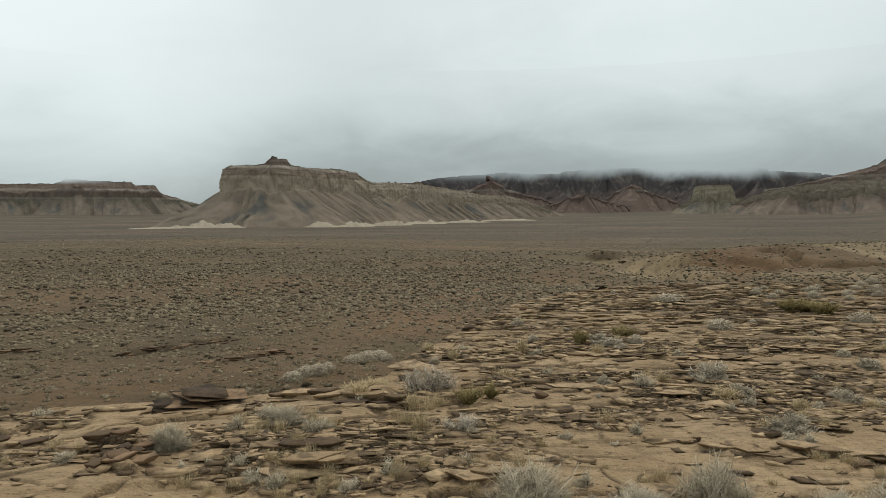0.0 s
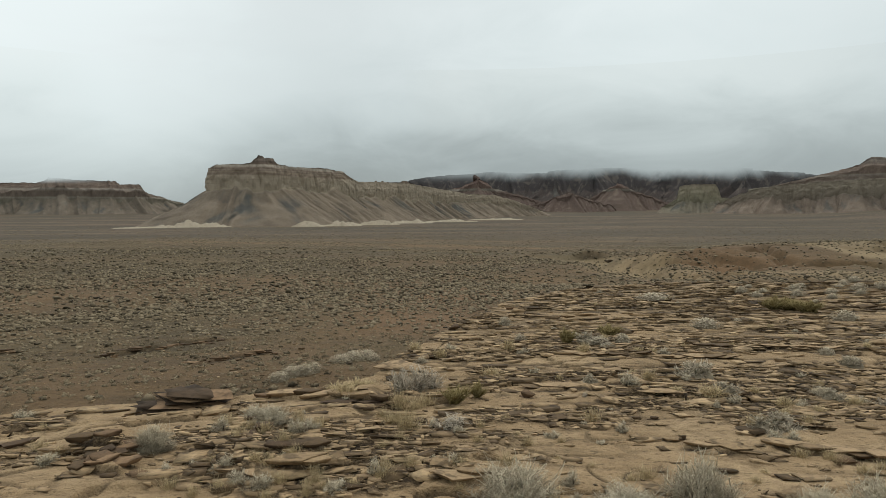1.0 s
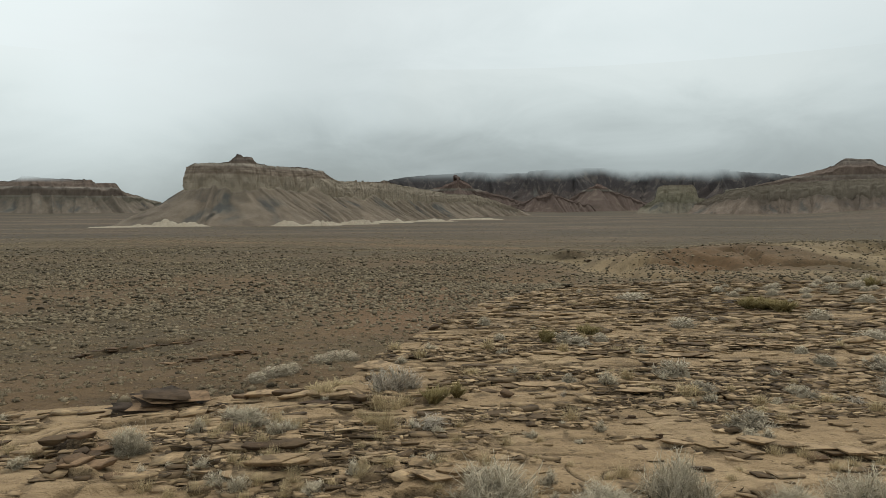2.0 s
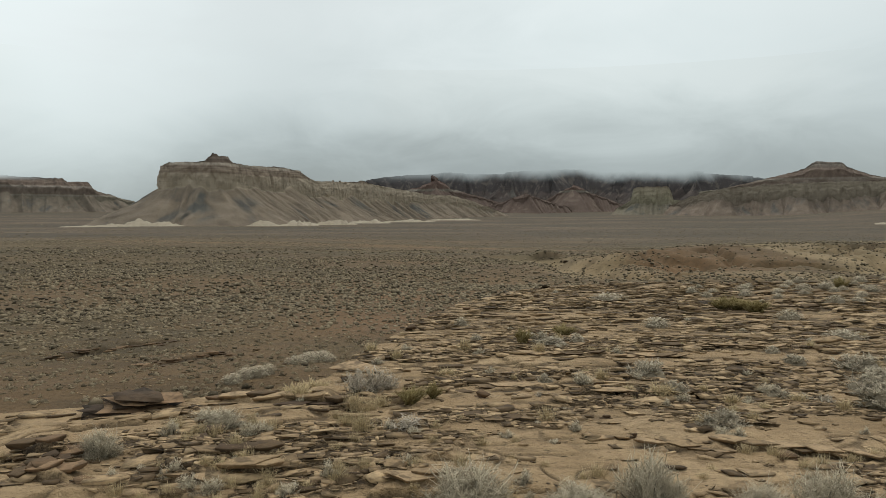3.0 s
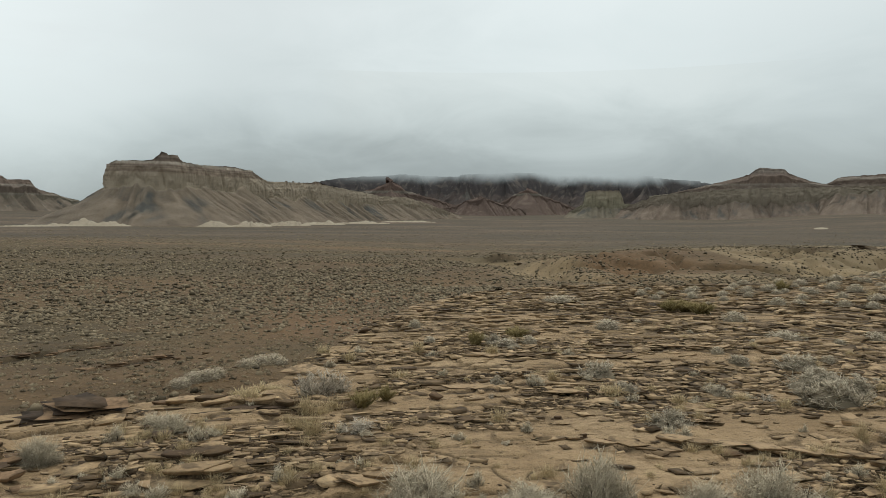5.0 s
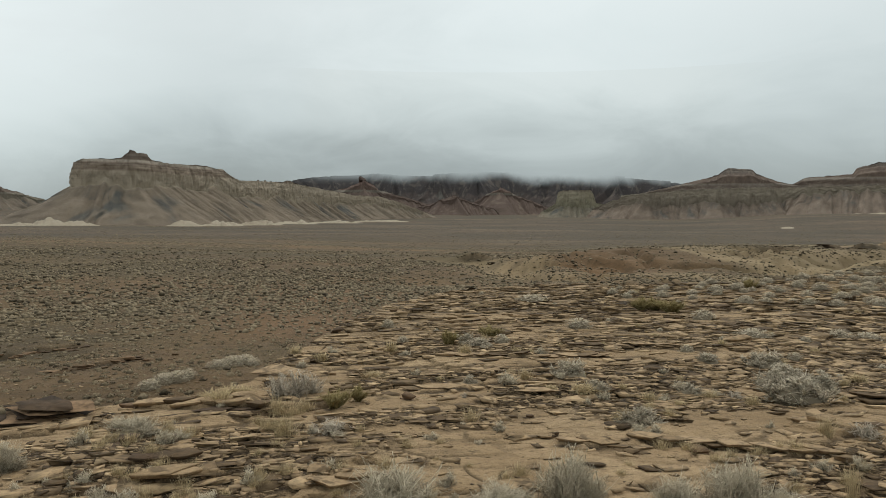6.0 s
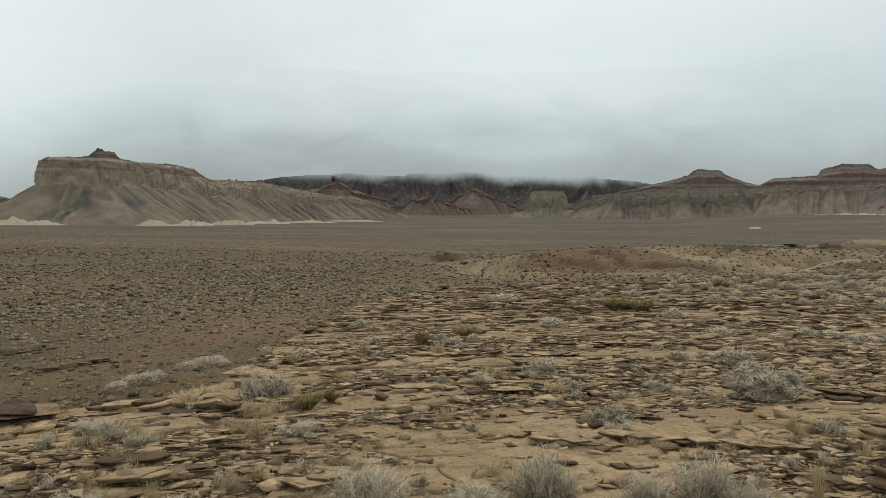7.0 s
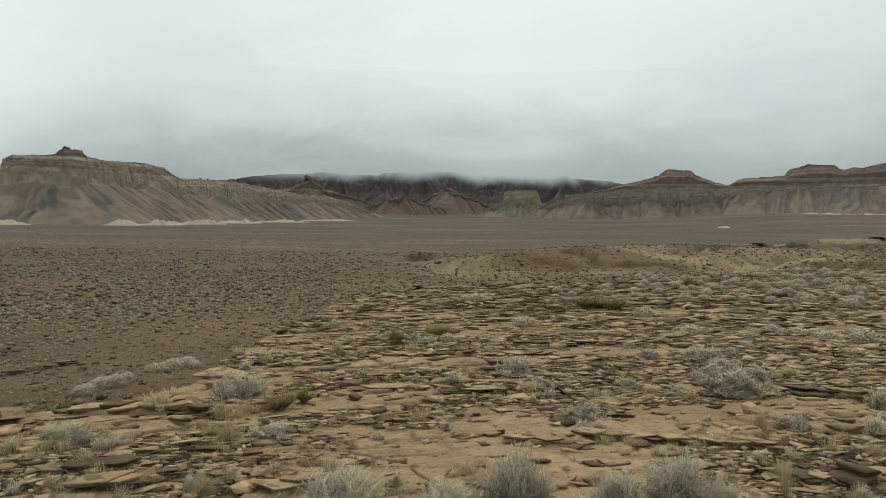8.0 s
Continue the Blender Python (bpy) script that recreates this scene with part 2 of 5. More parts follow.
def beds(x, y):
    """Relief of the bare sandstone, its open joints with undercut shade painted in, its bare gaps and the tone of its
    plates.
    """
    u, v = bedding(x, y)
    r = np.hypot(x, y)
    e = 0.02
    field = bed_fields(u, v)
    du, dv = (bed_fields(u + e, v) - field) / e, (bed_fields(u, v + e) - field) / e
    slope = np.maximum(np.hypot(du, dv), 0.12)
    face = dv / slope
    broken = litter(x, y)
    z, joint_shade = 0 * r, 0 * r
    for k, (high, deep, wide, share) in enumerate(((0.036, 0.045, 0.0045, 1.0), (0.026, 0.04, 0.004, 0.45 + 0.55 * broken))):
        w = np.maximum(0.010, wide * r) * (0.4 + 0.6 * np.abs(face[k]))
        d = (field[k] - 0.5) / slope[k]
        # stronger where the edge faces the eye, as shade under an undercut bed
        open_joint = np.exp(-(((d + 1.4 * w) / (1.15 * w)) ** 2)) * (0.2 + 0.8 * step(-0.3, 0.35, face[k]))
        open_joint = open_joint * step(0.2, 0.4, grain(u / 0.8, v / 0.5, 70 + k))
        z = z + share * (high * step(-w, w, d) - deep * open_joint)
        joint_shade = np.maximum(joint_shade, open_joint * step(0.05, 0.45, share))
    # thin plates: broad ones that lie nearly flush, small ones lifted and shifted where the bed has come apart
    wu, wv = u + 0.05 * fbm(u / 0.22, v / 0.22, 3, 53), v + 0.03 * fbm(u / 0.2, v / 0.2, 3, 54)
    tone, gaps = 0 * r, 0 * r
    sheets = step(0.50, 0.58, grain(u / 1.7, v / 0.8, 55) + 0.25 * broken + 0.10 * step(8, 12, r))
    for wide, long, high, lean, share, seed, missing in ((0.85, 0.36, 0.022, 0.04, sheets, 81, 0.0), (0.36, 0.17, 0.016, 0.06, broken, 86, 0.26), (0.17, 0.085, 0.008, 0.06, broken * (1 - step(10, 16, r)), 91, 0.35)):
        grow = 1 + 0.035 * r
        dice, back, edge = cells(wu, wv, wide * (1 + (seed == 86) * 0.4 * (r > 12)), long * (1 + (seed == 86) * 0.4 * (r > 12)), seed)
        there = (dice[0] > missing) * 1.0
        w = np.maximum(0.007, 0.0024 * r)
        rim = step(0.3 * w, 1.6 * w, edge)
        z = z + share * there * rim * (high * (0.25 + 0.75 * dice[1]) - lean * dice[2] * back)
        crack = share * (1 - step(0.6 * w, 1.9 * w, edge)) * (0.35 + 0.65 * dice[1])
        joint_shade = np.maximum(joint_shade, crack * (0.75 if seed == 81 else 1.0))
        gaps = np.maximum(gaps, share * (1 - there * rim) * (seed > 81))
        tone = tone + share * there * (dice[2] - 0.5) * (0.5 if seed == 81 else 1.0)
    split = np.exp(-((fbm(u / 1.9, v / 2.6, 4, 29) / 0.011) ** 2)) * step(0.5, 0.62, grain(u / 3.0, v / 2.2, 30))
    z = z - 0.03 * split
    z = z + 0.07 * fbm(u / 3.0, v / 1.8, 3, 26) + 0.010 * fbm(u / 0.7, v / 0.3, 3, 28) + (0.004 + 0.006 * broken) * fbm(u / 0.11, v / 0.08, 3, 27)
    az = np.degrees(np.arctan2(x, y))
    calm = 1 - 0.6 * np.exp(-(((az - 24) / 13) ** 4 + ((r - 6.0) / 1.9) ** 4))
    z, joint_shade = z * calm, np.maximum(joint_shade * step(0.3, 0.75, calm), split)
    up, gap = edge_lines(x, y, LEDGE_LINES, 0.16, 0.07)
    z, joint_shade = z + up, np.clip(np.maximum(joint_shade, gap), 0, 1)
    return z - 0.045, joint_shade, np.clip(gaps, 0, 1), np.clip(0.5 + tone, 0, 1)


def outcrop_only(x, y):
    """The four fields of the beds where the outcrop can lie, nought elsewhere."""
    x, y = np.broadcast_arrays(np.asarray(x, float), np.asarray(y, float))
    near = np.hypot(x, y) < 52
    found = np.zeros((4, *x.shape))
    found[:, near] = np.stack(beds(x[near], y[near]))
    return found


def ledges(x, y):
    return outcrop_only(x, y)[0]


def ground_z(x, y):
    x, y = np.asarray(x, float), np.asarray(y, float)
    r = np.maximum(np.hypot(x, y), 0.01)
    az = np.degrees(np.arctan2(x, y))
    rc = brow(az) * (1 + 0.05 * fbm(az / 2.2, az * 0, 3, 31))
    rc = np.where(np.abs(az) > 70, 30 + 0 * rc, rc)
    near = -r * outcrop_slope(r, az) + ledges(x, y) * (0.35 + 0.65 * step(2.0, 4.5, r)) * (1 - 0.62 * step(8, 20, r))
    d = np.maximum(r - rc, 0)
    over = near - 0.32 * (1 - np.exp(-d / 0.35)) - 0.30 * d
    far = plain(np.maximum(r, 20), az, x, y)
    return np.where(r < rc, near, np.maximum(over, far))


def bare(x, y):
    """1 on the sandstone outcrop, 0 on the soil of the valley."""
    r, az = np.hypot(x, y), np.degrees(np.arctan2(x, y))
    rc = np.where(np.abs(az) > 70, 30, brow(az))
    return 1 - step(0.0, 0.12, (r - rc) / rc)


# ---- materials ----


def material(name):
    mat = bpy.data.materials.new(name)
    mat.use_nodes = True
    return mat, Nodes(mat.node_tree)


def finish(n, colour, rough=0.9, height=None, strength=0.5, distance=0.02, spec=0.2):
    extra = {}
    if height is not None:
        extra["Normal"] = n.add("ShaderNodeBump", Strength=strength, Distance=distance, Height=height)
    shader = n.add("ShaderNodeBsdfPrincipled", Base_Color=colour, Roughness=rough, Specular_IOR_Level=spec, **extra)
    n.add("ShaderNodeOutputMaterial", Surface=shader)


def attribute(n, name, out="Fac"):
    node = n.tree.nodes.new("ShaderNodeAttribute")
    node.attribute_name = name
    return node.outputs[out]


def position(n):
    return n.tree.nodes.new("ShaderNodeNewGeometry").outputs["Position"]


def ground_material():
    mat, n = material("desert_ground")
    pos = position(n)
    rock, red = attribute(n, "bare"), attribute(n, "red")
    grit = n.noise(pos, 9.0, 5.0, 0.65)
    broad = n.noise(pos, 0.5, 4.0, 0.6)
    pebble = n.noise(pos, 45.0, 3.0, 0.7)
    chips, pale, plate_tone = attribute(n, "litter"), attribute(n, "pale"), attribute(n, "plate")
    stone = n.ramp(broad, [(0.3, (0.300, 0.207, 0.112)), (0.5, (0.385, 0.271, 0.152)), (0.68, (0.465, 0.337, 0.196))])
    stone = n.mix(n.span(plate_tone, 0.30, 0.0, 0.0, 0.7), stone, (0.165, 0.110, 0.062))
    stone = n.mix(n.span(plate_tone, 0.6, 0.95, 0.0, 0.6), stone, (0.60, 0.442, 0.266))
    stone = n.mix(n.span(grit, 0.42, 0.72, 0.0, 0.55), stone, (0.215, 0.150, 0.086))
    stone = n.mix(n.span(n.noise(n.scaled(pos, 0.4, 1.0, 1.0), 3.2, 6.0, 0.8), 0.50, 0.64, 0.0, 0.5), stone, (0.175, 0.122, 0.070))
    stone = n.mix(n.span(n.noise(n.scaled(pos, 0.5, 1.0, 1.0), 24.0, 3.0, 0.7), 0.56, 0.66, 0.0, 0.7), stone, (0.095, 0.066, 0.039))
    gravel = n.ramp(pebble, [(0.38, (0.045, 0.030, 0.017)), (0.5, (0.150, 0.102, 0.056)), (0.61, (0.35, 0.247, 0.138))])
    stone = n.mix(n.math("MULTIPLY", chips, n.span(grit, 0.3, 0.5, 0.45, 0.9)), stone, gravel)
    # dark soil in the cracks, and painted shade under the ledges
    stone = n.mix(n.math("MULTIPLY", attribute(n, "joint_shade"), n.span(grit, 0.25, 0.5, 0.6, 1.0)), stone, (0.030, 0.021, 0.013))
    wide = n.noise(pos, 0.03, 5.0, 0.6)
    soil = n.ramp(wide, [(0.32, (0.120, 0.092, 0.048)), (0.5, (0.138, 0.099, 0.053)), (0.66, (0.158, 0.105, 0.057))])
    soil = n.mix(n.span(n.noise(pos, 1.3, 5.0, 0.75), 0.42, 0.68), soil, (0.087, 0.065, 0.034))
    soil = n.mix(n.span(n.noise(pos, 6.0, 3.0, 0.8), 0.52, 0.62, 0.0, 0.75), soil, (0.050, 0.037, 0.020))
    soil = n.mix(n.span(n.noise(pos, 7.5, 3.0, 0.8), 0.57, 0.66, 0.0, 0.7), soil, (0.235, 0.165, 0.088))
    soil = n.mix(n.math("MULTIPLY", red, 0.6), soil, (0.200, 0.112, 0.058))
    soil = n.mix(n.math("MULTIPLY", pale, 0.75), soil, (0.318, 0.242, 0.136))
    far = n.noise(n.scaled(pos, 0.35, 1.0, 1.0), 0.012, 6.0, 0.7)
    soil = n.mix(n.span(far, 0.54, 0.62, 0.0, 0.7), soil, (0.212, 0.144, 0.075))
    veg = n.noise(n.scaled(pos, 0.16, 1.0, 1.0), 0.0065, 4.0, 0.6)
    soil = n.mix(n.span(veg, 0.47, 0.54, 0.0, 0.7), soil, (0.076, 0.064, 0.039))
    soil = n.mix(n.span(n.noise(n.scaled(pos, 0.22, 1.0, 1.0), 0.009, 3.0, 0.6), 0.55, 0.61, 0.0, 0.7), soil, (0.201, 0.122, 0.066))
    brush = n.noise(n.scaled(pos, 0.6, 1.0, 1.0), 0.22, 6.0, 0.85)
    soil = n.mix(n.span(brush, 0.48, 0.60, 0.0, 0.7), soil, (0.066, 0.052, 0.031))
    soil = n.mix(n.span(n.noise(n.scaled(pos, 0.25, 1.0, 1.0), 0.02, 5.0, 0.7), 0.50, 0.62, 0.0, 0.6), soil, (0.072, 0.060, 0.038))
    soil = n.mix(n.math("MULTIPLY", red, 0.42), soil, (0.205, 0.120, 0.064))
    soil = n.mix(n.math("MULTIPLY", pale, 0.45), soil, (0.31, 0.235, 0.138))
    flats = n.ramp(n.noise(n.scaled(pos, 0.4, 1.0, 1.0), 0.006, 6.0, 0.72), [(0.36, (0.062, 0.053, 0.038)), (0.47, (0.088, 0.071, 0.050)), (0.55, (0.122, 0.086, 0.060)), (0.66, (0.175, 0.132, 0.092))])
    flats = n.mix(n.span(n.noise(n.scaled(pos, 0.7, 0.25, 1.0), 0.35, 4.0, 0.8), 0.48, 0.60, 0.0, 0.75), flats, (0.045, 0.040, 0.029))
    soil = n.mix(n.math("MULTIPLY", attribute(n, "flats"), 0.85), soil, flats)
    # painted shade along the foot of the valley ledges
    soil = n.mix(n.math("MULTIPLY", attribute(n, "joint_shade"), 0.85), soil, (0.035, 0.026, 0.017))
    colour = n.mix(rock, soil, stone)
    relief = n.math("ADD", n.math("MULTIPLY", grit, 0.6), n.math("MULTIPLY", pebble, 0.4))
    finish(n, colour, 0.95, relief, 1.0, 0.07)
    return mat


def mesa_material(name, low, high, stops, shale=(0.095, 0.095, 0.086)):
    """Layered rock: beds by height above the sea of the plain, scree below, grey shale in the gullies."""
    mat, n = material(name)
    pos = position(n)
    xyz = n.tree.nodes.new("ShaderNodeSeparateXYZ")
    n.link(pos, xyz.inputs[0])
    cliff, gully = attribute(n, "cliff"), attribute(n, "gully")
    coarse = n.noise(pos, 0.02, 5.0, 0.65)
    bed = n.span(xyz.outputs[2], low, high)
    bed = n.math("ADD", bed, n.math("MULTIPLY", n.math("SUBTRACT", coarse, 0.5), 0.03))
    rock = n.ramp(bed, stops)
    stain = n.noise(n.scaled(pos, 1, 1, 0.10), 0.07, 5.0, 0.7)
    rock = n.mix(n.span(stain, 0.55, 0.70, 0.0, 0.28), rock, n.mix(0.6, rock, (0.08, 0.07, 0.058)))
    rock = n.mix(n.span(n.noise(n.scaled(pos, 0.05, 0.05, 1.0), 0.30, 3.0, 0.6), 0.55, 0.66, 0.0, 0.28), rock, n.mix(0.6, rock, (0.13, 0.10, 0.08)))
    scree = n.mix(n.span(coarse, 0.35, 0.65), stops[0][1], stops[1][1])
    scree = n.mix(n.span(n.noise(pos, 0.15, 5.0, 0.75), 0.5, 0.72, 0.0, 0.6), scree, n.mix(0.5, scree, (0.06, 0.05, 0.04)))
    hollow = n.math("MULTIPLY", gully, n.span(n.noise(pos, 0.013, 3.0, 0.6), 0.38, 0.55))
    scree = n.mix(hollow, scree, shale)
    colour = n.mix(cliff, scree, rock)
    colour = n.mix(n.span(attribute(n, "streak"), 0.54, 0.80, 0.0, 0.45), colour, n.mix(0.55, colour, (0.055, 0.046, 0.036)))
    colour = n.mix(n.span(attribute(n, "streak"), 0.42, 0.22, 0.0, 0.25), colour, n.mix(0.5, colour, (0.42, 0.36, 0.28)))
    finish(n, colour, 0.95, n.noise(pos, 0.25, 6.0, 0.75), 0.9, 3.0)
    return mat


# ---- ground ----


def sheet(name, verts, rows, cols, mat, closed=False, floats=None):
    """A mesh from a grid of points (rows x cols)."""
    idx = np.arange(rows * cols).reshape(rows, cols)
    right = np.roll(idx, -1, 1) if closed else idx[:, 1:]
    left = idx if closed else idx[:, :-1]
    quads = np.stack([left[:-1], right[:-1], right[1:], left[1:]], -1).reshape(-1, 4)
    me = bpy.data.meshes.new(name)
    me.vertices.add(len(verts))
    me.vertices.foreach_set("co", np.asarray(verts, np.float32).ravel())
    me.loops.add(quads.size)
    me.loops.foreach_set("vertex_index", quads.astype(np.int32).ravel())
    me.polygons.add(len(quads))
    me.polygons.foreach_set("loop_start", np.arange(0, quads.size, 4, dtype=np.int32))
    me.update(calc_edges=True)
    for key, values in (floats or {}).items():
        layer = me.attributes.new(key, "FLOAT", "POINT")
        layer.data.foreach_set("value", np.asarray(values, np.float32).ravel())
    me.materials.append(mat)
    return new(name, me)


def spread(a, b, ratio):
    count = max(2, int(math.log(b / a) / math.log(ratio)))
    return np.geomspace(a, b, count, endpoint=False)


def make_ground():
    radii = np.concatenate([[0.0005], spread(0.5, 3.2, 1.06), spread(3.2, 20, 1.0042), spread(20, 45, 1.006), spread(45, 180, 1.006), spread(180, 400, 1.012), spread(400, 4850, 1.03), [4850]])
    bearings = np.concatenate([np.arange(-36, 50, 0.145), np.arange(50, 323, 5.0)])
    rr, aa = np.meshgrid(radii, np.radians(bearings), indexing="ij")
    x, y = rr * np.sin(aa), rr * np.cos(aa)
    z = ground_z(x, y)
    dist = np.hypot(x, y)
    az = np.degrees(np.arctan2(x, y))
    red = step(0.5, 0.75, grain(x / 31, y / 22, 41) + 0.35 * fbm(x / 9, y / 7, 3, 42)) * (1 - step(250, 600, dist))
    red = 0.35 * red
    red = np.maximum(red, 0.65 * np.exp(-((az - 23) / 8) ** 2) * step(60, 85, dist) * (1 - step(140, 220, dist)))
    red = np.maximum(red, 0.8 * np.exp(-((az - 0) / 9) ** 2) * step(26, 38, dist) * (1 - step(52, 80, dist)))
    pale = 0 * x
    for cx, cy, wx, wy, half, _ in WASH:
        along = (x - cx) * wx + (y - cy) * wy
        across = (x - cx) * wy - (y - cy) * wx + 1.2 * np.sin(along / 6.0)
        pale = np.maximum(pale, np.exp(-((across / 5.5) ** 4) - (along / (1.2 * half)) ** 4))
    pale = np.clip(pale * 1.1 * (0.5 + grain(x / 4, y / 5, 43)) + 0.9 * step(0.70, 0.80, grain(x / 22, y / 34, 44)) * step(60, 110, dist) * (1 - step(250, 400, dist)) * step(14, 24, az), 0, 1)
    verts = np.stack([x, y, z], -1).reshape(-1, 3)
    _, joint_shade, gaps, tone = outcrop_only(x, y)
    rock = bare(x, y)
    joint_shade = np.where(rock > 0.5, joint_shade, edge_lines(x, y, VALLEY_LINES, 0.8, 0.3)[1])
    ob = sheet("ground", verts, *x.shape, ground_material(), True, {"bare": rock, "red": red, "litter": gaps, "plate": tone, "pale": pale, "flats": step(260, 620, dist), "joint_shade": joint_shade})
    rings = np.repeat(np.arange(len(radii) - 1), len(bearings))
    ob.data.polygons.foreach_set("use_smooth", radii[rings] > 20)
    ob.data.flip_normals()
    return tagged(ob, "tan sandstone outcrop and red-brown desert plain running to distant cliffs", "ground", kind="structure")


make_ground()

# ---- mesas and ridges ----


def ridge(name, label, line, mat, talus=0.62, flat=60, ribs=1.0, wander=0.0, setback=0.16, gap=5.0, seed=0, category="mesa", ragged=1.0, strata=1.0, columns=1.0):
    """A mesa built along the plan of its rim. line holds bearing and distance of the rim, and the rise of the rim and of the
    cliff's foot over the eye per metre of distance, in order along the rim from left to right.
    The scree runs down square to the rim, so that it fans out round a corner and folds in an alcove."""
    line = np.array(line, float)
    px, py = line[:, 1] * np.sin(np.radians(line[:, 0])), line[:, 1] * np.cos(np.radians(line[:, 0]))
    run = np.concatenate([[0], np.cumsum(np.hypot(np.diff(px), np.diff(py)))])
    cols = int(run[-1] / gap)
    s = np.linspace(0, run[-1], cols)
    gap = s[1] - s[0]

    def soften(v, wide):
        k = np.arange(-int(3 * wide / gap) - 1, int(3 * wide / gap) + 2)
        w = np.exp(-0.5 * (k * gap / wide) ** 2)
        return np.convolve(np.pad(v, len(k) // 2, "edge"), w / w.sum(), "valid")

    x, y = soften(np.interp(s, run, px), 6 + wander * 0.1), soften(np.interp(s, run, py), 6 + wander * 0.1)
    far = np.hypot(x, y)
    rim, knee = np.interp(s, run, line[:, 2]), np.interp(s, run, line[:, 3])
    # headlands and alcoves
    bay = wander * (fbm(s / 260, s * 0, 4, seed + 20, 0.55) + 0.5 * np.abs(fbm(s / 120, s * 0 + 2, 3, seed + 21)))
    x, y = x + bay * x / far, y + bay * y / far
    far = np.hypot(x, y)
    tx, ty = soften(np.gradient(x), 9 + 0.12 * wander), soften(np.gradient(y), 9 + 0.12 * wander)
    size = np.hypot(tx, ty)
    nx, ny = ty / size, -tx / size
    ox, oy = x / far, y / far
    base = ground_z(x + 60 * nx, y + 60 * ny) - 6
    chop = fbm(s / 14, s * 0, 4, seed, 0.6)
    top = np.maximum(EYE + rim * far + far * 0.0011 * chop, base + 4)
    mid = EYE + knee * far + ragged * far * (0.007 * fbm(s / 45, s * 0 + 3, 4, seed + 1) + 0.004 * fbm(s / 11, s * 0 + 5, 3, seed + 13))
    mid = np.clip(mid, base + 1, base + 0.94 * (top - base))
    high, deep = top - mid, mid - base

    def sides(levels):
        return np.meshgrid(levels, s, indexing="ij")

    def scree(levels):
        lv, ss = sides(levels)
        z = base + deep * lv**1.08
        drift = 26 * fbm(ss / 160, lv * 1.3, 3, seed + 8)
        big = np.abs(fbm((ss + drift) / 58, lv * 0.35, 4, seed + 2, 0.5))
        small = np.abs(fbm((ss + drift) / 19, lv * 0.5, 4, seed + 3, 0.55))
        reach = np.minimum(1, 2.4 * (1.04 - lv)) * np.minimum(1, 0.25 + 2.2 * lv)
        out = (mid - z) / talus + ribs * deep * reach * (0.62 * (big - 0.20) + 0.24 * (small - 0.2))
        out = out + deep * 0.05 * fbm(ss / 7, lv * 9, 4, seed + 6, 0.65) * reach + 0.22 * deep * (1 - lv) ** 3
        gully = np.clip(1.25 - 8.0 * big, 0, 1) * step(0.04, 0.3, lv) * (1 - step(0.8, 1.0, lv)) * step(0.42, 0.56, grain(ss / 48, lv * 0.8, seed + 15))
        gully = np.maximum(gully, 0.75 * np.clip(1.1 - 9 * small, 0, 1) * step(0.5, 0.6, grain(ss / 30, lv * 2.5, seed + 16)))
        return out, z + 0 * ss, step(0.95, 1.0, lv), gully

    def cliff(levels):
        h, ss = sides(levels - 1)
        z = mid + high * h
        lip = high * setback
        rounded = ss + 8 * fbm(ss / 40, h * 0.6, 2, seed + 9)
        flute = np.minimum(np.abs(fbm(rounded / 34, h * 0.25, 4, seed + 4, 0.6)) * 2.6, 0.7)
        crack = np.abs(fbm(rounded / 6.5, h * 0.3, 3, seed + 5, 0.5))
        ledge = np.interp(np.clip(h + 0.05 * strata * fbm(ss / 30, ss * 0 + 7, 3, seed + 10), 0, 1), (0, 0.03, 0.56, 0.60, 0.80, 0.84, 0.88, 0.93, 0.96, 1), (0, 0.02, 0.10, 0.34, 0.56, 0.80, 0.82, 0.84, 1.0, 1.0)) if strata else h
        soft_bed = (1 - 0.6 * step(0.58, 0.62, h)) * step(-0.05, 0.22, h)
        out = -lip * 2.4 * ledge + columns * high * soft_bed * (0.15 * (flute - 0.45) + 0.07 * (np.minimum(crack, 0.3) - 0.2))
        out = out + 2.5 * fbm(ss / 9, h * 5, 4, seed + 17, 0.6) * step(0, 0.2, h)
        out = out + strata * high * 0.02 * fbm(h * 17, ss / 60, 3, seed + 12, 0.7) * step(0.5, 0.6, h)
        return out, z, np.ones_like(h), np.zeros_like(h)

    def crown(levels):
        k, ss = sides(levels - 2)
        edge = -high * setback * 2.4
        z = np.where(k <= 1, top + 0 * ss, top + (base - top) * (k - 1))
        back = np.where(k <= 1, flat * k, flat + (top - base) / 0.75 * (k - 1))
        return edge + 0 * k, z, np.ones_like(k), np.zeros_like(k), back

    ob = tagged(new(name), label, category)
    for part_name, shape, levels in (("scree_slope", scree, np.linspace(0, 1, 34)), ("cliff", cliff, np.linspace(1, 2, 26)), ("summit", crown, np.concatenate([np.linspace(2, 3, 3), np.linspace(3, 4, 4)[1:]]))):
        out, z, bare_rock, gully, *back = shape(levels)
        back = back[0] if back else 0
        verts = np.stack([x + nx * out + ox * back, y + ny * out + oy * back, z], -1).reshape(-1, 3)
        part = sheet(part_name, verts, len(levels), cols, mat, False, {"cliff": bare_rock, "gully": gully, "streak": grain(*np.meshgrid(levels * 5.0, s / 11.0, indexing="ij"), seed + 18) * 0.5 + grain(*np.meshgrid(levels * 9.0, s / 4.0, indexing="ij"), seed + 19) * 0.5})
        part.parent = ob
    return ob


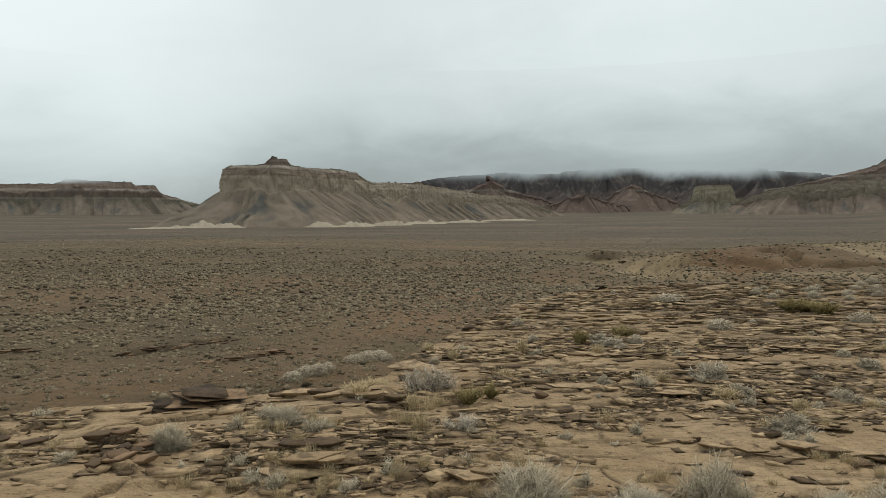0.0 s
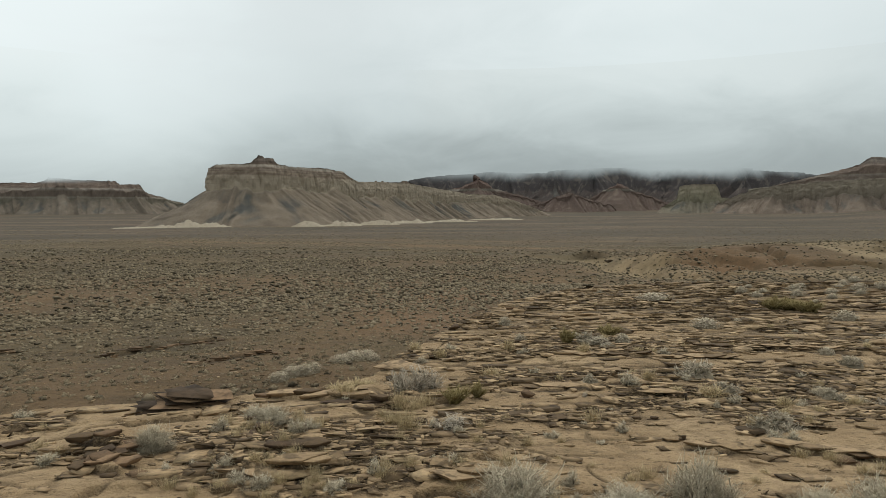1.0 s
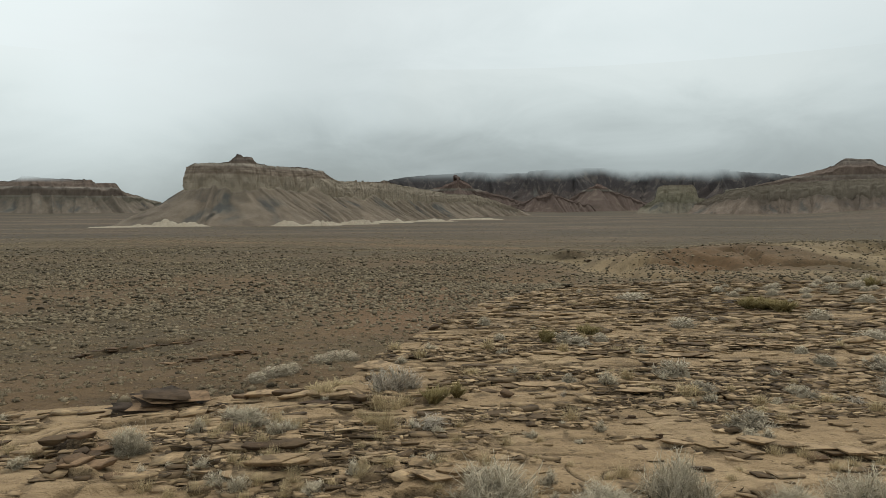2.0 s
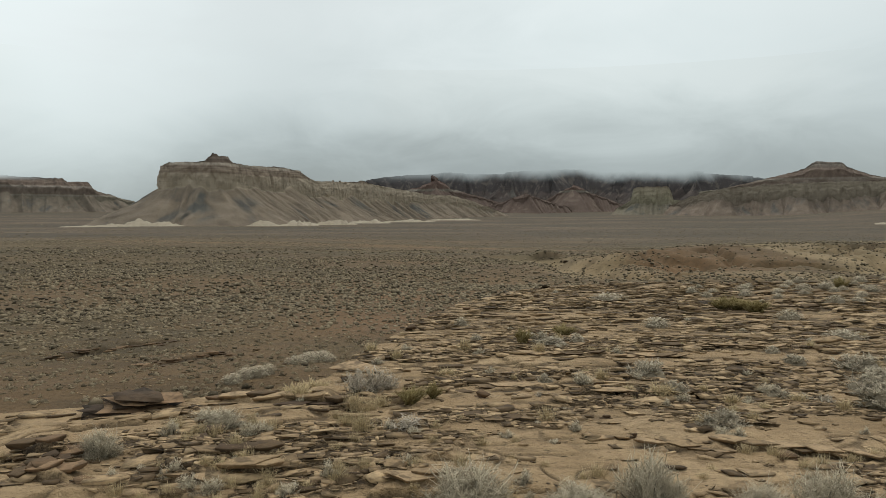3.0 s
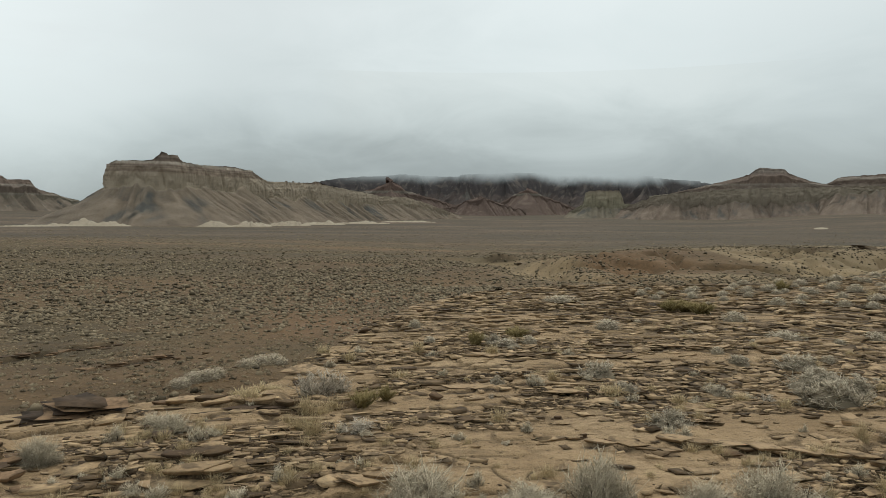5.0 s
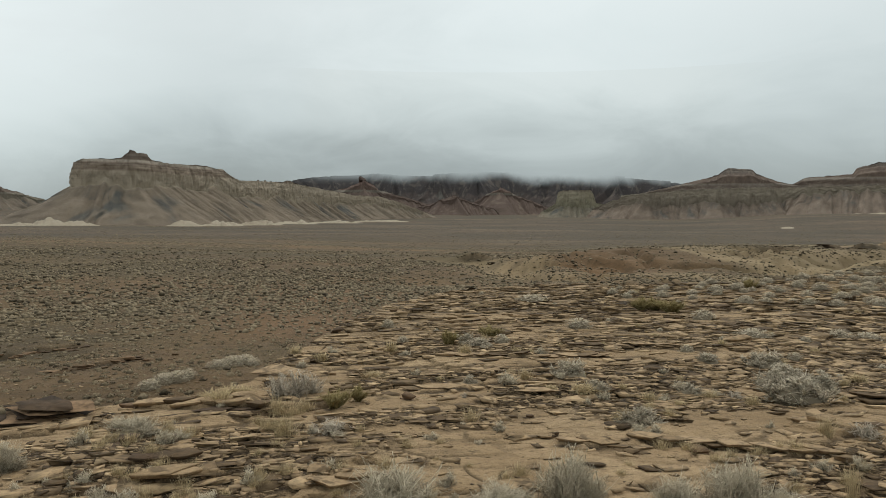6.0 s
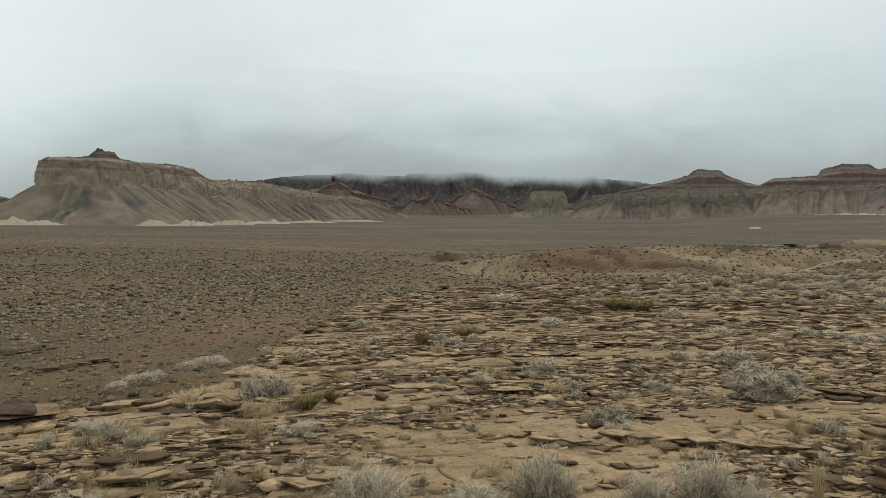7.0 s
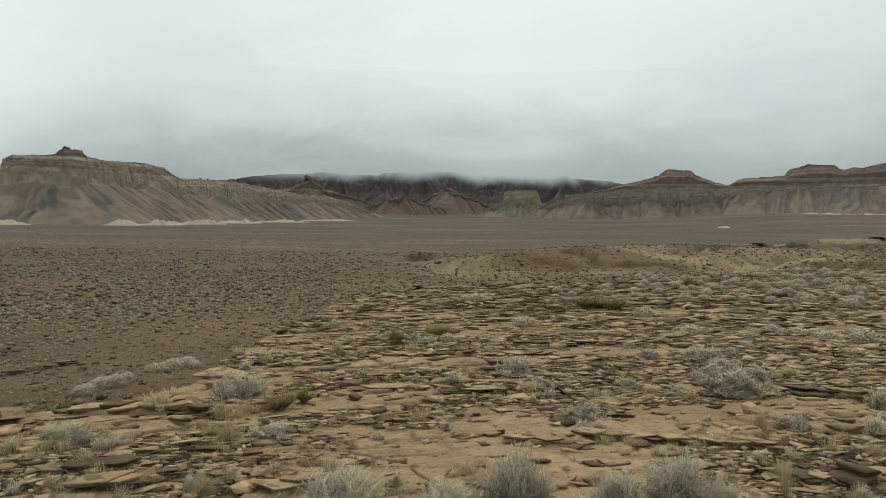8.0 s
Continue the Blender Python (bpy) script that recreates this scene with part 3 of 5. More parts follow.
SCREE, SCREE_DARK = (0.225, 0.182, 0.134), (0.180, 0.147, 0.111)
TAN = [(0.0, SCREE), (0.02, SCREE_DARK), (0.40, (0.345, 0.290, 0.214)), (0.60, (0.400, 0.340, 0.256)), (0.70, (0.385, 0.325, 0.246)), (0.715, (0.262, 0.207, 0.155)), (0.73, (0.252, 0.195, 0.146)), (0.755, (0.310, 0.254, 0.192)), (0.77, (0.242, 0.186, 0.142)), (0.785, (0.310, 0.257, 0.199)), (0.80, (0.235, 0.178, 0.137)), (0.83, (0.50, 0.435, 0.355)), (0.85, (0.48, 0.415, 0.335)), (0.86, (0.215, 0.168, 0.132)), (0.875, (0.190, 0.145, 0.114)), (0.90, (0.160, 0.128, 0.104)), (0.92, (0.255, 0.205, 0.164)), (0.95, (0.18, 0.142, 0.115)), (1.0, (0.16, 0.128, 0.104))]
DARK = [(0.0, (0.066, 0.051, 0.046)), (0.1, (0.052, 0.042, 0.040)), (0.5, (0.048, 0.042, 0.042)), (1.0, (0.044, 0.042, 0.044))]
RED = [(0.0, (0.118, 0.086, 0.068)), (0.1, (0.110, 0.078, 0.064)), (0.50, (0.104, 0.074, 0.060)), (0.56, (0.190, 0.176, 0.145)), (0.60, (0.126, 0.086, 0.069)), (0.85, (0.116, 0.078, 0.066)), (1.0, (0.076, 0.066, 0.058))]
BANDED = [(0.0, (0.152, 0.125, 0.096)), (0.1, (0.139, 0.117, 0.091)), (0.30, (0.155, 0.139, 0.106)), (0.46, (0.170, 0.150, 0.114)), (0.50, (0.229, 0.203, 0.163)), (0.52, (0.145, 0.115, 0.091)), (0.62, (0.137, 0.105, 0.084)), (0.68, (0.236, 0.206, 0.171)), (0.71, (0.137, 0.103, 0.082)), (0.85, (0.145, 0.109, 0.087)), (0.93, (0.115, 0.095, 0.079)), (1.0, (0.115, 0.097, 0.081))]
PALE = [(0.0, (0.215, 0.185, 0.137)), (0.1, (0.182, 0.163, 0.120)), (0.5, (0.273, 0.250, 0.176)), (0.9, (0.286, 0.254, 0.182)), (1.0, (0.195, 0.159, 0.117))]
CLAY = [(0.0, (0.42, 0.37, 0.28)), (0.1, (0.34, 0.29, 0.21)), (1.0, (0.44, 0.38, 0.29))]

tan_rock = mesa_material("tan_layered_rock", -22, 108, TAN)
far_banded, dark_rock, red_rock = mesa_material("grey_banded_rock", -25, 145, [(h, tuple(1.12 * v for v in c)) for h, c in BANDED]), mesa_material("dark_shale", 0, 240, DARK), mesa_material("red_mudstone", 0, 165, RED, (0.10, 0.07, 0.06))
banded_rock, long_banded, pale_rock = mesa_material("banded_rock", 0, 170, BANDED), mesa_material("red_banded_rock", 10, 200, BANDED), mesa_material("pale_sandstone", 0, 95, PALE)
BENCH = [(0.0, (0.209, 0.163, 0.124)), (0.1, (0.182, 0.146, 0.115)), (0.45, (0.236, 0.202, 0.155)), (0.80, (0.270, 0.234, 0.177)), (0.93, (0.284, 0.241, 0.183)), (0.97, (0.459, 0.391, 0.314)), (1.0, (0.270, 0.196, 0.158))]
bench_rock = mesa_material("grey_green_cliff", 5, 108, BENCH, (0.125, 0.115, 0.10))
pale_clay = mesa_material("pale_clay", -40, 20, CLAY, (0.30, 0.27, 0.21))

ridge("butte", "tan flat-topped butte with fluted cliffs and ribbed scree", [
    (-14.9, 1620, 0.050, 0.024), (-16.6, 1480, 0.0585, 0.028), (-17.35, 1400, 0.0610, 0.0300), (-17.58, 1362, 0.0600, 0.0310), (-17.55, 1345, 0.0600, 0.0315), (-17.3, 1337, 0.0630, 0.0315), (-16.9, 1333, 0.0651, 0.0325), (-15.6, 1328, 0.0664, 0.0350),
    (-14.3, 1322, 0.0680, 0.0325), (-14.0, 1319, 0.0735, 0.0320), (-13.72, 1318, 0.0760, 0.0318), (-13.65, 1318, 0.0795, 0.0318), (-13.2, 1320, 0.0782, 0.0310), (-13.05, 1322, 0.0755, 0.0310), (-12.3, 1333, 0.0750, 0.0305), (-12.15, 1336, 0.0700, 0.0300), (-12.0, 1340, 0.0670, 0.0305), (-10.6, 1385, 0.0628, 0.0312), (-8.4, 1440, 0.0620, 0.0300),
    (-6.8, 1490, 0.0562, 0.0275), (-6.5, 1503, 0.0500, 0.0270), (-5.7, 1520, 0.0430, 0.0200), (-4.0, 1590, 0.0425, 0.0190), (-2.5, 1680, 0.0420, 0.0195), (-2.0, 1690, 0.0440, 0.0180), (-1.7, 1700, 0.0440, 0.0170), (-1.3, 1720, 0.0397, 0.0160),
    (0.7, 1800, 0.0331, 0.014), (3.1, 1900, 0.0252, 0.012), (5.3, 2000, 0.0235, 0.010), (6.7, 2080, 0.0166, 0.007), (9.5, 2200, -0.001, -0.003)], tan_rock, talus=0.60, gap=1.6, seed=100, flat=90, setback=0.05, ribs=0.8, wander=5)
ridge("mesa", "grey-brown layered mesa with its top in the cloud", [
    (-40, 2900, 0.040, 0.014), (-32.3, 2900, 0.037, 0.014), (-29.5, 2900, 0.0385, 0.015), (-28.5, 2880, 0.0452, 0.017), (-26.6, 2850, 0.0429, 0.018), (-23.6, 2850, 0.0416, 0.019), (-23.3, 2860, 0.0374, 0.018),
    (-22.1, 2890, 0.0375, 0.017), (-21.3, 2920, 0.0249, 0.014), (-19.7, 2980, 0.0152, 0.010), (-15, 3100, -0.005, -0.006)], far_banded, gap=4, seed=200, flat=200, setback=0.30, wander=45, ribs=0.8)
ridge("ridge", "dark brown mountain ridge with its crest hidden in cloud", [
    (-6, 3900, 0.030, 0.02), (-1.3, 3900, 0.0413, 0.02), (0.5, 3900, 0.050, 0.025), (4, 3900, 0.058, 0.03), (8, 3900, 0.055, 0.03), (12.6, 3900, 0.062, 0.03), (18.5, 3900, 0.062, 0.03), (24.5, 3900, 0.056, 0.03), (28.9, 3900, 0.0455, 0.028), (34, 3900, 0.040, 0.02), (40, 3900, 0.03, 0.015)], dark_rock, gap=7, seed=300, flat=150, setback=0.5, ribs=1.2, wander=160, category="ridge", strata=0.0)
ridge("hill", "reddish pyramid-shaped mudstone hill at the foot of the ridge", [
    (-1.5, 3000, 0.020, 0.012), (0.7, 2940, 0.0285, 0.024), (2.2, 2900, 0.036, 0.027), (4.0, 2860, 0.0536, 0.032), (5.6, 2900, 0.0327, 0.024), (8.5, 2960, 0.0180, 0.012), (11, 3000, 0.003, 0.002)], red_rock, gap=4, seed=400, flat=10, setback=0.6, wander=25, ribs=0.7, category="hill")
ridge("hill", "small reddish mudstone hill at the foot of the ridge", [
    (7.5, 2900, 0.004, 0.002), (9.6, 2860, 0.017, 0.012), (11.2, 2830, 0.0279, 0.018), (12.6, 2860, 0.0182, 0.013), (15, 2900, 0.006, 0.003)], red_rock, gap=4, seed=420, flat=8, setback=0.6, wander=12, ribs=0.6, category="hill")
ridge("hill", "reddish stepped mudstone hill below the dark ridge", [
    (11.8, 3150, 0.010, 0.006), (13.9, 3110, 0.030, 0.020), (14.9, 3080, 0.0395, 0.031), (15.6, 3090, 0.0375, 0.029), (17.0, 3120, 0.024, 0.018), (19.5, 3150, 0.008, 0.005)], red_rock, gap=4, seed=440, flat=10, setback=0.6, wander=15, ribs=0.6, category="hill")
ridge("rock_tower", "pale square sandstone cliff standing on a low scree slope", [
    (18.2, 2640, 0.003, 0.002), (19.5, 2610, 0.0165, 0.0115), (19.6, 2600, 0.0325, 0.0125), (20.4, 2595, 0.0350, 0.0125), (22.3, 2600, 0.0350, 0.0125), (22.55, 2605, 0.0290, 0.0125), (22.7, 2610, 0.018, 0.0115), (25, 2640, 0.007, 0.004)], pale_rock, gap=2.5, seed=500, flat=60, setback=0.04, category="cliff", ragged=0.6, wander=14, ribs=0.7, columns=1.1)
ridge("cliff_bench", "pale grey-green fluted cliff bench below the banded mesas", [
    (22.3, 2520, 0.008, 0.006), (24.0, 2480, 0.0215, 0.012), (24.6, 2470, 0.0240, 0.013), (26.3, 2450, 0.0318, 0.014), (29, 2450, 0.0349, 0.016), (32.4, 2440, 0.0381, 0.018), (34.8, 2450, 0.0389, 0.020), (36.2, 2470, 0.0385, 0.026), (39, 2480, 0.0395, 0.031), (42, 2480, 0.0405, 0.034), (47, 2490, 0.0430, 0.037), (52, 2490, 0.043, 0.036), (60, 2490, 0.03, 0.02)],
    bench_rock, gap=2.6, seed=640, flat=260, setback=0.03, ribs=1.0, wander=55, category="cliff", ragged=0.9, columns=1.1)
ridge("mesa", "banded red and grey mesa with a small flat summit", [
    (24.5, 2700, 0.028, 0.024), (26.3, 2690, 0.0318, 0.030), (28.9, 2670, 0.0434, 0.036), (29.8, 2660, 0.0481, 0.037), (31.7, 2640, 0.0580, 0.040), (32.2, 2640, 0.0640, 0.040), (32.45, 2640, 0.0662, 0.040), (34.2, 2640, 0.0642, 0.041),
    (34.6, 2640, 0.0580, 0.040), (36.0, 2660, 0.0470, 0.039), (36.9, 2670, 0.0425, 0.038), (38.5, 2690, 0.036, 0.032)], banded_rock, gap=3.5, seed=600, flat=50, setback=0.55, ribs=0.5, ragged=0.3, wander=12)
ridge("mesa", "long banded red-brown mesa with pale ledges and dark top", [
    (34.8, 2790, 0.030, 0.026), (36.3, 2780, 0.040, 0.036), (36.9, 2770, 0.0445, 0.039), (37.6, 2760, 0.0513, 0.041), (40.7, 2760, 0.0551, 0.043), (41.0, 2760, 0.0629, 0.043), (42.3, 2760, 0.0703, 0.044), (43.5, 2760, 0.0684, 0.044), (44.4, 2760, 0.0618, 0.045),
    (45.1, 2760, 0.0650, 0.045), (45.6, 2760, 0.0634, 0.045), (46.9, 2760, 0.0696, 0.046), (52, 2760, 0.072, 0.046), (60, 2760, 0.05, 0.03), (66, 2760, 0.0, 0.0)], long_banded, gap=5, seed=700, flat=200, setback=0.45, ribs=0.5, ragged=0.3, wander=25)


def clay_mound(az, wide, r, tall, seed):
    """A low apron of pale clay washed out at the foot of the butte."""
    a = np.linspace(az - wide, az + wide, 70)
    d = np.linspace(-1, 1, 16)
    aa, dd = np.meshgrid(a, d)
    rr = r + dd * (22 + 2.2 * tall)
    x, y = rr * np.sin(np.radians(aa)), rr * np.cos(np.radians(aa))
    rim = np.clip(1 - ((aa - az) / wide) ** 2, 0, 1) * np.clip(1 - dd**2, 0, 1)
    z = ground_z(x, y) - 0.5 + tall * rim * (0.75 + 0.9 * fbm(aa / 0.5, dd, 4, seed)) 
    ob = sheet("clay_mound", np.stack([x, y, z], -1).reshape(-1, 3), *aa.shape, pale_clay, False, {"cliff": 0 * aa, "gully": np.clip(2.2 * fbm(aa / 0.3, dd * 2, 3, seed + 1), 0, 1) * 0.5})
    tagged(ob, "low pale clay apron washed out at the butte's foot", "clay", "clay aprons")


for row in ((-18.6, 3.0, 1180, 9), (-22.3, 2.3, 1150, 3), (-9.9, 1.4, 1235, 9), (-7.2, 1.7, 1275, 14), (-4.2, 1.8, 1340, 9), (-1.4, 1.8, 1420, 8), (1.8, 2.2, 1520, 6), (5.4, 2.4, 1640, 5)):
    clay_mound(*row, int(800 + row[0]))
clay_mound(36.6, 0.5, 1350, 3, 820)
clay_mound(43.9, 3.6, 2350, 6, 822)

# ---- low cloud on the hills ----


def cloud_bank(label, az0, az1, r, low, high, fade0, fade1):
    """A soft sheet of cloud in front of a ridge, thin below and dense above."""
    mat, n = material("cloud")
    pos = position(n)
    way = n.add("ShaderNodeVectorMath", Vector=pos)
    way.node.operation = "NORMALIZE"
    glow = n.add("ShaderNodeEmission", Color=cloud_sky(n, way), Strength=1.0)
    wisps = n.noise(n.scaled(pos, 1.0, 1.0, 1.2), 0.0019, 5.0, 0.6, warp=0.6)
    dense = n.span(n.math("ADD", attribute(n, "rise"), n.math("MULTIPLY", n.math("SUBTRACT", wisps, 0.5), 2.3)), 0.0, 1.0, smooth=True)
    dense = n.math("MULTIPLY", dense, attribute(n, "side"))
    clear = n.add("ShaderNodeBsdfTransparent")
    n.add("ShaderNodeOutputMaterial", Surface=n.add("ShaderNodeMixShader", i0=dense, i1=clear, i2=glow))
    az = np.linspace(az0, az1, 80)
    tall = np.linspace(low - (high - low), 0.20, 40)
    aa, tt = np.meshgrid(az, tall)
    rise = (tt - low) / (high - low)
    side = step(az0, az0 + fade0, aa) * (1 - step(az1 - fade1, az1, aa))
    verts = np.stack([r * np.sin(np.radians(aa)), r * np.cos(np.radians(aa)), EYE + r * tt + 0 * aa], -1)
    ob = sheet("cloud_bank", verts.reshape(-1, 3), *aa.shape, mat, False, {"rise": rise, "side": side})
    ob.visible_shadow = False
    return tagged(ob, label, "cloud", kind="structure")


cloud_bank("low grey cloud hiding the crest of the ridge", -3, 38, 3560, 0.040, 0.060, 4, 9)
cloud_bank("low grey cloud touching the top of the far mesa", -48, -24, 2650, 0.0365, 0.0445, 3, 5)

# ---- loose stones ----


def mesh_of(name, verts, faces, mat, floats=None, smooth=False):
    """A mesh from points and faces that all have the same number of corners."""
    faces = np.asarray(faces, np.int32)
    k = faces.shape[1]
    me = bpy.data.meshes.new(name)
    me.vertices.add(len(verts))
    me.vertices.foreach_set("co", np.asarray(verts, np.float32).ravel())
    me.loops.add(faces.size)
    me.loops.foreach_set("vertex_index", faces.ravel())
    me.polygons.add(len(faces))
    me.polygons.foreach_set("loop_start", np.arange(0, faces.size, k, dtype=np.int32))
    if smooth:
        me.polygons.foreach_set("use_smooth", np.ones(len(faces), bool))
    me.update(calc_edges=True)
    for key, values in (floats or {}).items():
        layer = me.attributes.new(key, "FLOAT", "POINT")
        layer.data.foreach_set("value", np.asarray(values, np.float32).ravel())
    me.materials.append(mat)
    return me


def stone_material(name, dark, mid, light, by_object=True):
    mat, n = material(name)
    pos = position(n)
    if by_object:
        dice = n.tree.nodes.new("ShaderNodeObjectInfo").outputs["Random"]
    else:
        dice = n.tree.nodes.new("ShaderNodeNewGeometry").outputs["Random Per Island"]
    colour = n.ramp(dice, [(0.0, dark), (0.15, dark), (0.40, mid), (1.0, light)])
    spots = n.noise(pos, 14.0, 5.0, 0.7)
    colour = n.mix(n.span(spots, 0.45, 0.72, 0.0, 0.75), colour, n.mix(0.75, colour, (0.06, 0.043, 0.03), "MIX"))
    beds = n.noise(n.scaled(pos, 1.0, 1.0, 9.0), 6.0, 3.0, 0.6)
    colour = n.mix(n.span(beds, 0.52, 0.62, 0.0, 0.75), colour, n.mix(0.8, colour, (0.05, 0.035, 0.022)))
    finish(n, colour, 0.93, n.math("ADD", spots, beds), 0.6, 0.02)
    return mat


RNG = np.random.default_rng(7)


def plate(rng, sides=7, thick=0.12, lumpy=0.3):
    """One flat broken stone about a unit across: angular rim, sharp top edge, undercut below. Points and triangles."""
    turn = np.arange(sides) / sides * 2 * np.pi + rng.uniform(-0.5, 0.5, sides)
    rad = 0.5 * (1 + rng.uniform(-lumpy, lumpy, sides))
    corner = np.stack([rad * np.cos(turn), rad * np.sin(turn)], -1)
    half = corner + (np.roll(corner, -1, 0) - corner) * rng.uniform(0.3, 0.7, (sides, 1))
    half = half * (1 + rng.uniform(-0.06, 0.02, (sides, 1)))
    ring = np.stack([corner, half], 1).reshape(-1, 2)
    sides = 2 * sides
    tilt = rng.uniform(-0.08, 0.08, 2)
    verts = []
    for size, h in ((0.72, -0.5), (0.93, 0.0), (1.0, 0.38), (0.985, 0.5)):
        xy = ring * size * (1 + rng.uniform(-0.035, 0.035, (sides, 1)))
        verts.append(np.c_[xy, h * thick + (xy @ tilt * thick * 4 if h > 0 else 0) + rng.uniform(-0.06, 0.06, sides) * thick])
    verts = np.concatenate(verts + [[[0, 0, 0.53 * thick]]])
    tris = []
    for k in range(3):
        for q in range(sides):
            a, b = k * sides + q, k * sides + (q + 1) % sides
            tris += [(a, b, b + sides), (a, b + sides, a + sides)]
    tris += [(3 * sides + q, 3 * sides + (q + 1) % sides, 4 * sides) for q in range(sides)]
    return verts, np.array(tris)


def slope_frame(x, y):
    """Tilt of the ground about a place, taken over a hand's width."""
    e = 0.12
    return (ground_z(x + e, y) - ground_z(x - e, y)) / (2 * e), (ground_z(x, y + e) - ground_z(x, y - e)) / (2 * e)


slab_rock = stone_material("sandstone_slab", (0.12, 0.080, 0.044), (0.33, 0.232, 0.130), (0.40, 0.285, 0.167))
dark_slab = stone_material("dark_sandstone", (0.095, 0.062, 0.037), (0.19, 0.122, 0.070), (0.27, 0.175, 0.10))
grey_slab = stone_material("blackened_sandstone", (0.036, 0.026, 0.019), (0.068, 0.047, 0.032), (0.104, 0.070, 0.043))
chip_rock = stone_material("stone_chips", (0.100, 0.068, 0.039), (0.34, 0.240, 0.136), (0.53, 0.385, 0.228), False)


def chip(rng, sides, thick):
    """A small flat angular stone."""
    turn = np.arange(sides) / sides * 2 * np.pi + rng.uniform(-0.6, 0.6, sides)
    ring = np.stack([np.cos(turn), np.sin(turn)], -1) * (0.5 * (1 + rng.uniform(-0.45, 0.3, (sides, 1))))
    verts = np.concatenate([np.c_[ring * 0.80, np.full(sides, -0.5 * thick)], np.c_[ring, 0.5 * thick + rng.uniform(-0.15, 0.15, sides) * thick]])
    tris = []
    for q in range(sides):
        a, b = q, (q + 1) % sides
        tris += [(a, b, b + sides), (a, b + sides, a + sides)]
    tris += [(sides, sides + q, sides + q + 1) for q in range(1, sides - 1)]
    return verts, np.array(tris)


def over_outcrop(rng, count, bare_share, litter_share):
    """Places on the outcrop, denser near by, where chips lie."""
    az = rng.uniform(-35, 49, count)
    r = 1 / rng.uniform(1 / 46, 1 / 4.0, count)
    x, y = r * np.sin(np.radians(az)), r * np.cos(np.radians(az))
    keep = (r < brow(az) * 0.99) & (rng.uniform(0, 1, count) < (bare_share + litter_share * litter(x, y)) * (0.45 + 0.55 * step(7, 12, r)))
    return r[keep], x[keep], y[keep], ground_z(x[keep], y[keep])


def scatter_flags():
    """Broken flags that lift their near edge off the outcrop."""
    rng = np.random.default_rng(11)
    kinds = [mesh_of("sandstone_flag", *plate(rng, int(rng.integers(4, 7)), rng.uniform(0.04, 0.08), 0.30), slab_rock) for _ in range(16)]
    r, x, y, z = over_outcrop(rng, 2000, 0.10, 0.5)
    front = np.degrees(np.arctan2(x, y)) < 2
    for k in np.flatnonzero((r > 5.2) & ~(front & (r < 8) & (rng.uniform(0, 1, len(r)) < 0.6)))[:130]:
        size = min(rng.lognormal(-1.5, 0.4), 0.42) * (0.7 + r[k] / 26)
        lift = rng.normal(-1.5, 2.5)
        ob = new("sandstone_flag", kinds[int(rng.integers(len(kinds)))])
        deep, thick = size * rng.uniform(0.55, 0.95), size * rng.uniform(0.35, 0.6)
        ob.matrix_world = pose(x[k], y[k], z[k] + 0.008, lift, rng.normal(0, 3), rng.normal(-6, 16) + 180 * 0) @ Matrix.Diagonal((size * rng.uniform(1.0, 1.6), deep, thick, 1))
        tagged(ob, "thin broken tan sandstone flag lying on the outcrop", "stone", "loose flagstones")


def scatter_chips():
    rng = np.random.default_rng(12)
    r, x, y, z = over_outcrop(rng, 60000, 0.03, 0.62)
    size = np.clip(rng.lognormal(-3.5, 0.5, len(x)), 0.014, 0.10) * (0.5 + r / 10)
    # stones on the soil of the near valley slope
    az, far = rng.uniform(-36, 22, 5000), np.exp(rng.uniform(math.log(9), math.log(75), 5000))
    px, py = far * np.sin(np.radians(az)), far * np.cos(np.radians(az))
    on = (far > brow(az) * 1.02) & (rng.uniform(0, 1, 5000) < 0.25 + 0.75 * step(0.45, 0.6, grain(px / 5, py / 6, 63)))
    x, y, z = np.append(x, px[on]), np.append(y, py[on]), np.append(z, ground_z(px[on], py[on]))
    size = np.append(size, np.clip(rng.lognormal(-2.6, 0.45, on.sum()), 0.04, 0.22) * (0.6 + far[on] / 60))
    kind = rng.integers(0, 24, len(x))
    rx, ry, rz = np.radians(rng.normal(-2, 5, len(x))), np.radians(rng.normal(0, 5, len(x))), np.radians(rng.uniform(-40, 40, len(x)))
    wide, deep = rng.uniform(1.0, 1.8, len(x)), rng.uniform(0.6, 1.0, len(x))
    verts, tris, count = [], [], 0
    for k in range(24):
        v, t = chip(rng, int(rng.integers(4, 6)), rng.uniform(0.09, 0.18))
        on = np.flatnonzero(kind == k)
        p = v[None] * np.stack([wide[on], deep[on], 0 * deep[on] + 1], -1)[:, None] * size[on][:, None, None]
        px, py, pz = p[..., 0], p[..., 1], p[..., 2]
        pz = pz + py * np.sin(rx[on])[:, None] - px * np.sin(ry[on])[:, None]
        c, s = np.cos(rz[on])[:, None], np.sin(rz[on])[:, None]
        p = np.stack([px * c - py * s + x[on][:, None], px * s + py * c + y[on][:, None], pz + (z[on] + 0.08 * size[on])[:, None]], -1)
        verts.append(p.reshape(-1, 3))
        tris.append((t[None] + (len(v) * np.arange(len(on)))[:, None, None]).reshape(-1, 3) + count)
        count += p.shape[0] * p.shape[1]
    ob = new("stone_litter", mesh_of("stone_litter", np.concatenate(verts), np.concatenate(tris), chip_rock))
    tagged(ob, "flat broken sandstone chips strewn over the outcrop and slope", "stones", kind="stuff")


